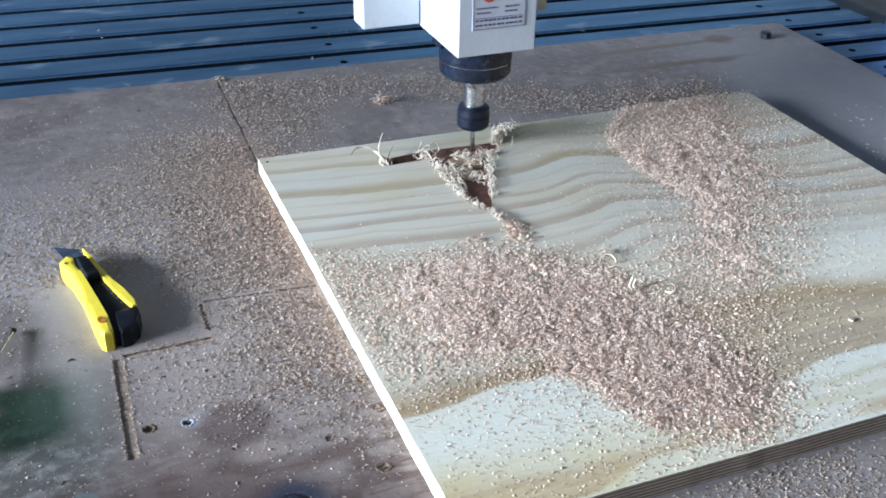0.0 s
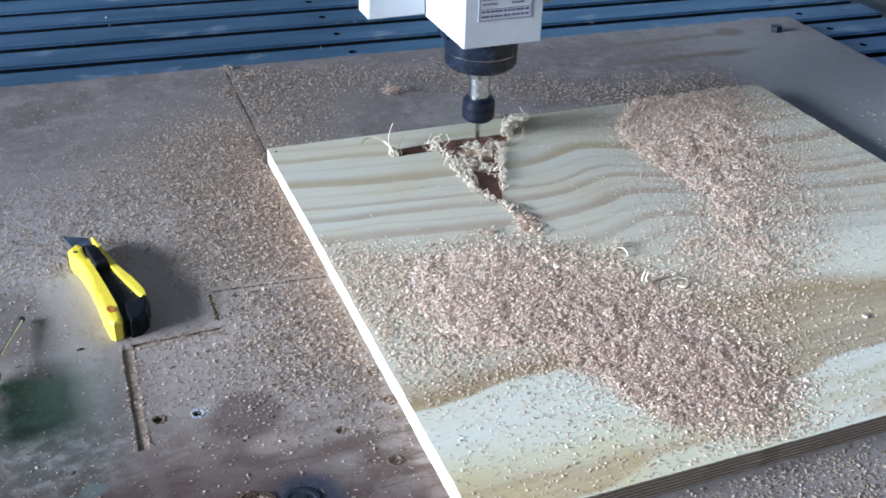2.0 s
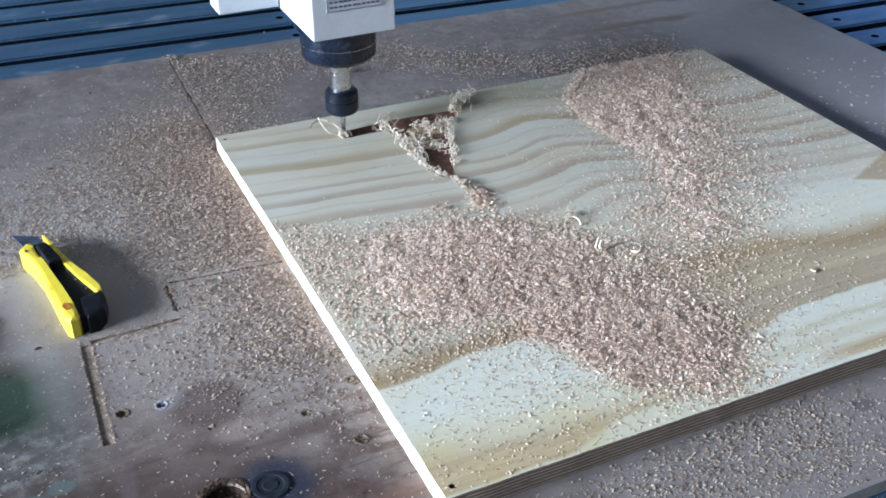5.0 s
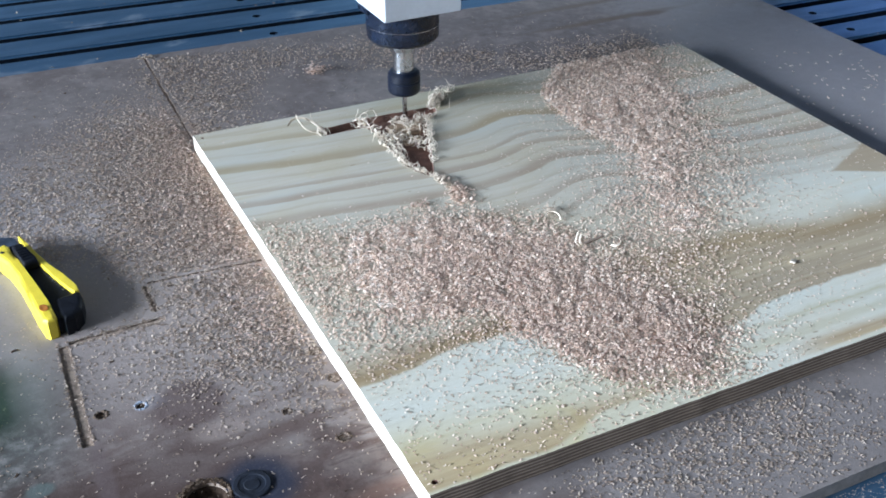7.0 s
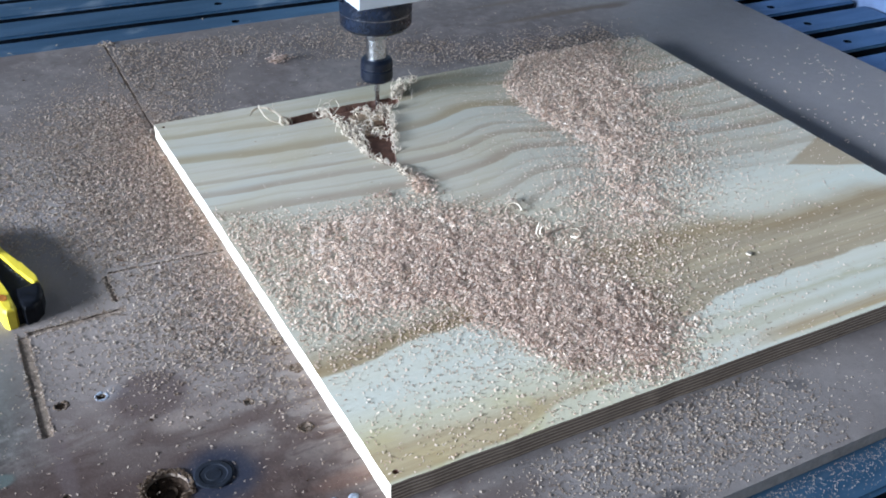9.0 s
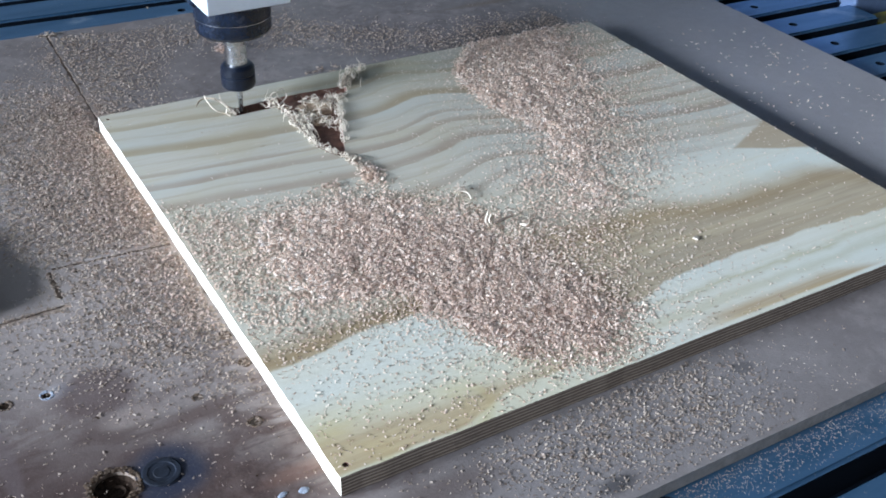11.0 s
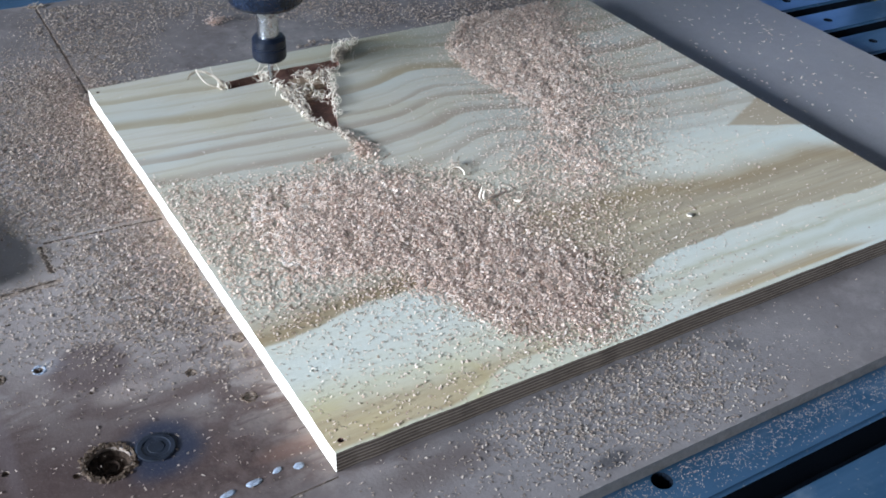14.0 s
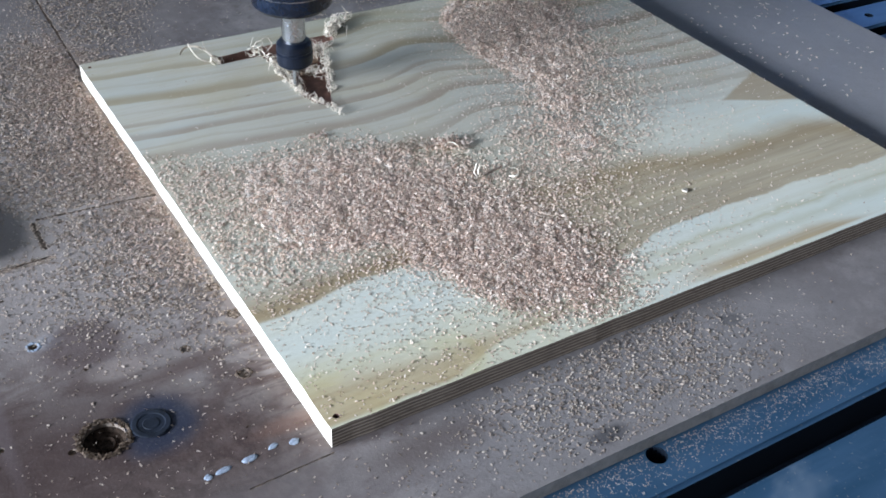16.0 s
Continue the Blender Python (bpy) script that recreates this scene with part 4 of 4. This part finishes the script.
    for a, b in zip(rows, rows[1:]):
        for j in range(4):
            bm.faces.new((a[j], a[(j + 1) % 4], b[(j + 1) % 4], b[j]))
    bm.faces.new(rows[0][::-1])
    bm.faces.new(rows[-1])
    return mesh_of(name, bm, M_CURL, smooth=False)


CURLS = [curl_mesh("wood_shaving", *p, s) for s, p in enumerate((
    (0.0022, 0.0014, 1.6, 0.007, 0.7), (0.0028, 0.0016, 1.1, 0.004, 0.6), (0.0018, 0.0013, 2.2, 0.009, 0.6), (0.0034, 0.0012, 0.6, 0.006, 0.8),
    (0.0036, 0.0014, 0.9, 0.006, 0.5), (0.0024, 0.0010, 1.8, 0.014, 0.3), (0.0046, 0.0011, 0.6, 0.004, 0.6), (0.0060, 0.0012, 0.4, 0.005, 0.4)))]
r = random.Random(11)


def curl_at(x, y, z, scale=1.0, tilt=70):
    ob = tagged(new("wood_shaving", r.choice(CURLS)), "curled cream pine shaving beside the routed pocket", "wood shaving", "curled shavings round the cut")
    ob.matrix_world = pose(x, y, z, r.uniform(-tilt, tilt), r.uniform(-tilt, tilt), r.uniform(0, 360)) @ Matrix.Diagonal((scale, scale, scale, 1))
    return ob


def along(x0, y0, x1, y1, count, wide, z=H, scale=(0.8, 1.4), tilt=70):
    for i in range(count):
        f = (i + r.random()) / count
        curl_at(x0 + (x1 - x0) * f + r.uniform(-wide, wide), y0 + (y1 - y0) * f + r.uniform(-wide, wide), z + r.uniform(-0.0005, 0.003), r.uniform(*scale), tilt)


along(0.184, 0.540, 0.1825, 0.440, 58, 0.0034, H - 0.0015, (0.5, 1.1))
along(0.1825, 0.440, 0.197, 0.406, 22, 0.003, H - 0.001, (0.45, 0.9))
along(0.255, 0.541, 0.212, 0.430, 46, 0.004, H, (0.45, 0.9))
along(0.212, 0.540, 0.226, 0.538, 14, 0.006, H - 0.001, (0.6, 1.1))
along(0.242, 0.541, 0.256, 0.530, 14, 0.006, H - 0.001, (0.6, 1.1))
along(0.191, 0.526, 0.193, 0.458, 34, 0.0045, H - 0.004, (0.7, 1.4))
along(0.236, 0.512, 0.240, 0.490, 12, 0.004, H - 0.001, (0.6, 1.0))
along(0.214, 0.530, 0.250, 0.534, 22, 0.007, H - 0.003, (0.5, 0.9))
along(0.200, 0.520, 0.222, 0.486, 30, 0.006, H - 0.005, (0.6, 1.2))
along(0.270, 0.556, 0.284, 0.574, 20, 0.005, H, (0.9, 1.6))
along(0.284, 0.570, 0.292, 0.584, 16, 0.005, H, (0.8, 1.4))
along(0.298, 0.588, 0.320, 0.594, 9, 0.004, H, (0.7, 1.1))
along(0.172, 0.548, 0.186, 0.550, 14, 0.004)
along(0.128, 0.556, 0.136, 0.545, 8, 0.003, H, (0.7, 1.3))
along(0.199, 0.404, 0.202, 0.386, 9, 0.003, H, (0.5, 0.9))


def ribbon(points, width, label):
    """One long loose shaving that arches off the sheet."""
    foot = Vector(points[0])
    cu = bpy.data.curves.new("long_shaving", "CURVE")
    cu.dimensions = "3D"
    cu.extrude, cu.bevel_depth, cu.bevel_resolution = width / 2, 0.00025, 0
    sp = cu.splines.new("BEZIER")
    sp.bezier_points.add(len(points) - 1)
    for p, co in zip(sp.bezier_points, points):
        p.co = Vector(co) - foot
        p.handle_left_type = p.handle_right_type = "AUTO"
    cu.materials.append(M_CURL)
    ob = tagged(new("long_shaving", cu), label, "wood shaving", "long shavings at the end of the cut")
    ob.location = foot
    return ob


ribbon([(0.134, 0.546, H + 0.001), (0.127, 0.552, H + 0.009), (0.118, 0.558, H + 0.0165), (0.108, 0.561, H + 0.0195), (0.099, 0.560, H + 0.0185), (0.094, 0.557, H + 0.0145)], 0.0026, "long arching cream shaving at the end of the slot")
ribbon([(0.133, 0.547, H + 0.001), (0.129, 0.553, H + 0.008), (0.122, 0.557, H + 0.013), (0.116, 0.556, H + 0.018), (0.114, 0.553, H + 0.0215)], 0.0018, "forked cream shaving at the end of the slot")
upright = [
    ribbon([(0.130, 0.550, H + 0.001), (0.128, 0.562, H + 0.012), (0.134, 0.572, H + 0.022), (0.137, 0.574, H + 0.027)], 0.0018, "thin upright cream shaving at the end of the slot"),
    ribbon([(0.132, 0.550, H + 0.002), (0.142, 0.562, H + 0.009), (0.147, 0.565, H + 0.014)], 0.0014, "thin upright cream shaving at the end of the slot"),
]
ribbon([(0.184, 0.541, H + 0.002), (0.180, 0.550, H + 0.008), (0.177, 0.552, H + 0.010), (0.173, 0.548, H + 0.008)], 0.0020, "short curled cream shaving on the slot's rim")
ribbon([(0.270, 0.556, H + 0.001), (0.276, 0.562, H + 0.008), (0.283, 0.566, H + 0.010), (0.287, 0.562, H + 0.006)], 0.0022, "short curled cream shaving on the slot's rim")

ribbon([(0.256, 0.279, H + 0.001), (0.260, 0.280, H + 0.005), (0.265, 0.278, H + 0.006), (0.268, 0.273, H + 0.004), (0.268, 0.270, H + 0.001)], 0.0012, "thin looped cream shaving lying on the chips")
ribbon([(0.283, 0.207, H + 0.003), (0.286, 0.202, H + 0.004), (0.291, 0.203, H + 0.006), (0.291, 0.209, H + 0.008), (0.286, 0.212, H + 0.008)], 0.0013, "thin looped cream shaving lying on the chips")
# dark sliver added in place of the shadow at the pile's edge
splinter = tagged(part("pile_shade_sliver", box(-0.0105, 0.0105, -0.0011, 0.0011, 0, 0.0020, 0.0006), M_GROOVE), "dark brown sliver standing in for the shade at the chips' edge", "wood splinter")
splinter.matrix_world = pose(0.270, 0.216, H + 0.0062, 14, -5, 4)
curl_at(0.257, 0.217, H + 0.0050, 1.2, 30)
curl_at(0.262, 0.219, H + 0.0050, 1.1, 30)
white_chip = tagged(part("white_chip", box(-0.0032, 0.0032, -0.0026, 0.0026, 0, 0.0016, 0.0007), M_CURL), "single bright cream chip on the sheet", "wood chip")
white_chip.matrix_world = pose(0.415, 0.113, H + 0.0004, 3, 8, 30)


def heap(x, y, count, spread_x, spread_y, high, material, label, size=0.0034, z=0.0):
    g = flakes("chip_heap", rng.normal(0, spread_x, count), rng.normal(0, spread_y, count), np.abs(rng.normal(0, high, count)), size, material, label)
    g.location = (x, y, z)
    return g


x, y = rng.uniform(-0.40, 0.02, 70), rng.uniform(0.04, 0.88, 70)
x, y = np.append(x, -0.194), np.append(y, 0.856)
keep = seg_dist(x, y, -0.215, 0.45, -0.165, 0.36) > 0.06
flakes("dark_crumbs", x[keep], y[keep], np.zeros(int(keep.sum())), 0.0038, M_CHIP_DARK, "dark scorched crumbs scattered on the spoilboard", 0.6)
heap(0.200, 0.764, 150, 0.007, 0.006, 0.004, M_CHIP_RED, "small brown clump of shavings behind the sheet")
heap(0.012, 0.912, 60, 0.006, 0.003, 0.002, M_CHIP_PALE, "small heap of torn chips at the groove's end")
heap(0.157, 0.356, 26, 0.006, 0.003, 0.002, M_CHIP_RED, "small clump of brown chips on the sheet", z=H)
heap(0.268, 0.288, 26, 0.006, 0.003, 0.003, M_CHIP_PALE, "small clump of pale chips on the sheet", z=H)
for hx, hy in ((0.268, 0.648), (0.282, 0.655), (0.292, 0.640), (0.305, 0.652)):
    heap(hx, hy, 10, 0.004, 0.002, 0.001, M_CHIP_GREY, "few loose chips on the bare spoilboard")


# ---- the chip trail that blows away at the end ----
trail = []
for i, (cx, cy) in enumerate(((0.2015, 0.393), (0.2045, 0.380), (0.2065, 0.366), (0.2015, 0.350))):
    n = 70 + 30 * i
    g = flakes("chip_heap", rng.normal(0, 0.0030 + 0.0012 * i, n), rng.normal(0, 0.0065, n), np.abs(rng.normal(0, 0.0018, n)), 0.0030, M_CHIP_PALE if i < 2 else M_CHIP, "small heap of chips trailing from the routed pocket")
    g.location = (cx, cy, H)
    trail.append(g)


# ---- utility knife ----
def bent_prism(rows, z0, z1, bevel=0.002):
    """A long shell: (along, left, right) outline points along y, with rounded edges."""
    bm = bmesh.new()
    bottom = [bm.verts.new((a, y, z0)) for y, a, b in rows] + [bm.verts.new((b, y, z0)) for y, a, b in reversed(rows)]
    f = bm.faces.new(bottom)
    ext = bmesh.ops.extrude_face_region(bm, geom=[f])
    for v in ext["geom"]:
        if isinstance(v, bmesh.types.BMVert):
            v.co.z = z1
    bm.edges.ensure_lookup_table()
    top = [e for e in bm.edges if all(abs(v.co.z - z1) < 1e-6 for v in e.verts)]
    bmesh.ops.bevel(bm, geom=top, offset=bevel, segments=3, affect="EDGES", profile=0.5, clamp_overlap=True)
    return bm


knife = tagged(new("utility_knife"), "yellow and black snap-off utility knife lying on the spoilboard", "utility knife")
knife.matrix_world = pose(-0.1990, 0.4010, 0.0, 0, 0, 10.6) @ Matrix.Diagonal((1, 0.935, 1, 1))
# y runs from the tail (-) to the blade (+)
left_shell = part("left_shell", bent_prism([(-0.0895, -0.0150, -0.0085), (-0.0840, -0.0176, -0.0055), (-0.060, -0.0170, -0.0042), (-0.030, -0.0146, -0.0036), (0.000, -0.0130, -0.0035), (0.030, -0.0136, -0.0036), (0.047, -0.0164, -0.0040), (0.058, -0.0166, -0.0038), (0.066, -0.0090, -0.0036)], 0.0, 0.0190, 0.0040), M_YELLOW, knife, "glossy yellow plastic shell")
part("right_shell", bent_prism([(-0.056, 0.0190, 0.0232), (-0.046, 0.0168, 0.0246), (-0.020, 0.0132, 0.0212), (0.005, 0.0106, 0.0172), (0.030, 0.0090, 0.0144), (0.055, 0.0086, 0.0126), (0.074, 0.0092, 0.0112)], 0.0, 0.0180, 0.0020), M_YELLOW, knife, "glossy yellow plastic shell")
rail = part("rail", bent_prism([(-0.086, -0.0060, 0.0060), (-0.076, -0.0048, 0.0140), (-0.058, -0.0038, 0.0186), (-0.030, -0.0033, 0.0144), (0.000, -0.0032, 0.0110), (0.030, -0.0033, 0.0087), (0.066, -0.0034, 0.0086)], 0.0, 0.0150, 0.0015), M_BLACK, knife, "black ridged slider rail")
slider = part("slider", bent_prism([(0.010, -0.0030, 0.0094), (0.016, -0.0032, 0.0092), (0.044, -0.0030, 0.0084), (0.052, -0.0022, 0.0076)], 0.0140, 0.0225, 0.003), M_BLACK, knife, "black thumb slider")
for i in range(5):
    part("grip_rib", box(-0.0022, 0.0080, 0.0175 + 0.0052 * i, 0.0195 + 0.0052 * i, 0.0222, 0.0231, 0.0004, 1), M_BLACK, slider)
part("tail_cap", bent_prism([(-0.0915, -0.0010, 0.0070), (-0.083, -0.0030, 0.0160), (-0.066, -0.0010, 0.0228), (-0.054, 0.0030, 0.0240)], 0.0, 0.0170, 0.004), M_BLACK, knife, "black rounded tail cap")
part("blade", bent_prism([(0.056, -0.0076, 0.0085), (0.085, -0.0106, 0.0078), (0.101, -0.0126, -0.0112)], 0.0110, 0.0122, 0.0003), M_BLADE, knife, "dull dark steel snap-off blade")
part("lanyard_hole", lathe([(0.0034, 0.0), (0.0036, 0.0003), (0.0028, 0.0004), (0.0003, 0.0001)], 12), M_ORANGE, left_shell, "rusty orange lanyard hole").matrix_local = pose(-0.0108, -0.067, 0.0190) @ Matrix.Diagonal((1.0, 1.7, 1, 1))
part("shell_screw", lathe([(0.0017, 0.0), (0.0019, 0.0004), (0.0004, 0.0005)], 10, at=(-0.0118, 0.050, 0.0190)), M_BLADE, left_shell)
for i in range(9):
    yy = 0.000 - 0.0052 * i
    xx = 0.0092 - yy * 0.115
    part("tooth", box(xx - 0.0011, xx + 0.0011, yy - 0.0006, yy + 0.0006, 0.0148, 0.0158, 0.0003, 1), M_STEEL, rail)

# ---- screwdriver ----
driver = tagged(new("screwdriver"), "small screwdriver with a clear green handle on the spoilboard", "screwdriver")
driver.matrix_world = Matrix.Translation((-0.2995, 0.2812, 0.0125)) @ pose(0, 0, 0, 0, 0, -18) @ pose(0, 0, 0, -90 - 5, 0, 0)
part("shaft", lathe([(0.0016, 0.0), (0.0016, 0.084), (0.0021, 0.090), (0.0022, 0.094), (0.0008, 0.096)], 14), M_STEEL, driver, "thin bright steel shaft")
part("tip", lathe([(0.0017, 0.0885), (0.0023, 0.0902), (0.0025, 0.0942), (0.0009, 0.0965)], 14), M_BLACK, driver, "blackened steel tip")
part("handle", lathe([(0.0085, -0.088), (0.0108, -0.082), (0.0112, -0.050), (0.0096, -0.035), (0.0088, -0.026), (0.0104, -0.014), (0.0104, -0.004), (0.0062, 0.001), (0.002, 0.0015)], 12), M_GREEN, driver, "clear green fluted plastic handle", smooth=False).location = (0, 0, 0.009)

# ---- the router head, which moves ----
head = tagged(new("router_head"), "white router head with a black spindle nose over the sheet", "router head")
hz = 0.62
part("housing", box(-0.0455, 0.0430, -0.058, 0.060, 0.152, hz, 0.0012, 2), M_WHITE, head, "white powder-coated sheet metal housing")
part("carriage_plate", box(-0.113, -0.0470, 0.052, 0.088, 0.155, hz, 0.0015, 2), M_WHITE, head, "white carriage plate behind the housing")
part("carriage_plate", box(0.0445, 0.112, 0.052, 0.088, 0.155, hz, 0.0015, 2), M_CREAM, head, "cream carriage plate behind the housing")
nose = part("spindle_nose", lathe([(0.0300, 0.110), (0.0365, 0.1105), (0.0400, 0.1145), (0.0405, 0.1275), (0.0400, 0.1280), (0.0400, 0.1290), (0.0405, 0.1295), (0.0405, 0.1520), (0.020, 0.1520)], 56), M_NOSE, head, "black spindle nose with a worn sheen", smooth=False)
part("scribed_ring", lathe([(0.0402, 0.1279), (0.04075, 0.1281), (0.04075, 0.1287), (0.0402, 0.1289)], 56), M_STEEL, nose, "thin bright ring")
part("clamp_lug", box(-0.0440, -0.036, -0.004, 0.022, 0.143, 0.1515, 0.002), M_NOSE, nose)
part("clamp_lug", box(0.034, 0.047, -0.015, 0.020, 0.140, 0.1515, 0.002), M_NOSE, nose)
part("shaft", lathe([(0.0105, 0.066), (0.0120, 0.068), (0.0120, 0.096), (0.0135, 0.1005), (0.0135, 0.1105), (0.005, 0.1105)], 32), M_STEEL, head, "bright ground steel spindle shaft", smooth=False)
nut = part("collet_nut", lathe([(0.0060, 0.0450), (0.0150, 0.0448), (0.0178, 0.0470), (0.0186, 0.0500), (0.0186, 0.0590), (0.0176, 0.0600), (0.0176, 0.0612), (0.0186, 0.0622), (0.0180, 0.0690), (0.0150, 0.0725), (0.0110, 0.0728)], 36), M_NUT, head, "black collet nut", smooth=False)
part("cutter_bit", lathe([(0.0024, 0.0140), (0.0026, 0.0150), (0.0026, 0.0290), (0.0031, 0.0310), (0.0031, 0.0460), (0.001, 0.0460)], 18), M_STEEL, head, "thin steel cutter bit")

label_ob = part("rating_label", box(-0.0305, 0.0300, -0.0586, -0.0581, 0.1800, 0.2300, 0.0001, 1), M_STICKER, head, "printed rating label, writing too small to read")


def bar(x0, x1, z0, z1, m, name="print_bar"):
    part(name, box(x0, x1, -0.0590, -0.0587, z0, z1), m, label_ob)


bar(-0.0295, 0.0290, 0.1808, 0.1812, M_INK, "border_line")
bar(-0.0295, -0.0291, 0.1814, 0.2290, M_INK, "border_line")
bar(0.0286, 0.0290, 0.1814, 0.2290, M_INK, "border_line")
for z in (0.1840, 0.1890):
    for i in range(11):
        x0 = -0.027 + i * 0.0049
        bar(x0, x0 + r.uniform(0.0030, 0.0044), z, z + 0.0019, M_INK)
bar(-0.0275, 0.027, 0.1922, 0.1926, M_INK)
for z, ends in ((0.1970, (-0.026, -0.010, 0.006, 0.020)), (0.2020, (-0.026, -0.002, 0.006, 0.022))):
    for a, b in (ends[:2], ends[2:]):
        x0 = a
        while x0 < b:
            w = r.uniform(0.0025, 0.0050)
            bar(x0, min(b, x0 + w), z, z + 0.0017, M_INK)
            x0 += w + 0.0009
part("print_mark", lathe([(0.0055, 0.0), (0.0058, 0.0002), (0.0040, 0.0003)], 20), M_RED, label_ob).matrix_local = pose(-0.012, -0.0587, 0.2125, 90) @ Matrix.Diagonal((1.1, 0.65, 1, 1))
part("print_mark", box(0.006, 0.0150, -0.0590, -0.0587, 0.2105, 0.2135), M_RED, label_ob)
for i in range(3):
    bar(-0.0165 + 0.0032 * i, -0.0145 + 0.0032 * i, 0.2115, 0.2135, M_STICKER, "print_gap")


# ---- what moves ----
def motions():
    rows = ((0, 0.2410, 0.557), (0.5, 0.2620, 0.557), (1, 0.2690, 0.557), (1.5, 0.2590, 0.557), (2, 0.2340, 0.557), (2.5, 0.2075, 0.557),
            (3, 0.1815, 0.557), (3.5, 0.1555, 0.557), (4, 0.1320, 0.557), (4.5, 0.1230, 0.558), (5, 0.1330, 0.558), (5.5, 0.1580, 0.558),
            (6, 0.1840, 0.558), (6.5, 0.2100, 0.558), (7, 0.2350, 0.558), (7.5, 0.2590, 0.558), (8, 0.2700, 0.558), (8.5, 0.2670, 0.560),
            (9, 0.2490, 0.561), (9.5, 0.2220, 0.561), (10, 0.1960, 0.561), (10.5, 0.1700, 0.560), (11, 0.1450, 0.559), (11.5, 0.1270, 0.556),
            (12, 0.1240, 0.549), (12.5, 0.1340, 0.545), (13, 0.1480, 0.545), (13.5, 0.1720, 0.545), (14, 0.1840, 0.543), (14.5, 0.1855, 0.537),
            (15, 0.1860, 0.517), (15.5, 0.1850, 0.488), (16, 0.1840, 0.459))
    walk(head, [(t, pose(x, y, 0)) for t, x, y in rows])
    walk(gantry, [(t, pose(0, y, 0)) for t, x, y in rows])
    for i, g in enumerate(trail):
        x, y, z = g.location
        t0 = 15.30 + 0.08 * i
        dx, dy = 0.020 + 0.016 * i, -0.095 + 0.008 * i
        walk(g, [(0, pose(x, y, z)), (t0, pose(x, y, z)), (t0 + 0.12, pose(x + 0.35 * dx, y + 0.35 * dy, z + 0.004, 0, 0, 20)), (t0 + 0.28, pose(x + 0.95 * dx, y + 0.95 * dy, z + 0.002, 0, 0, 60)), (16, pose(x + dx, y + dy, z + 0.0015, 0, 0, 62))])
    for i, g in enumerate(upright):
        x, y, z = g.location
        walk(g, [(0, pose(x, y, z)), (4.3, pose(x, y, z)), (4.6, pose(x - 0.002, y, z, 10, -38, 25)), (4.9, pose(x - 0.003, y, z, 14, -46, 40)), (16, pose(x - 0.003, y, z, 14, -46, 40))])


motions()
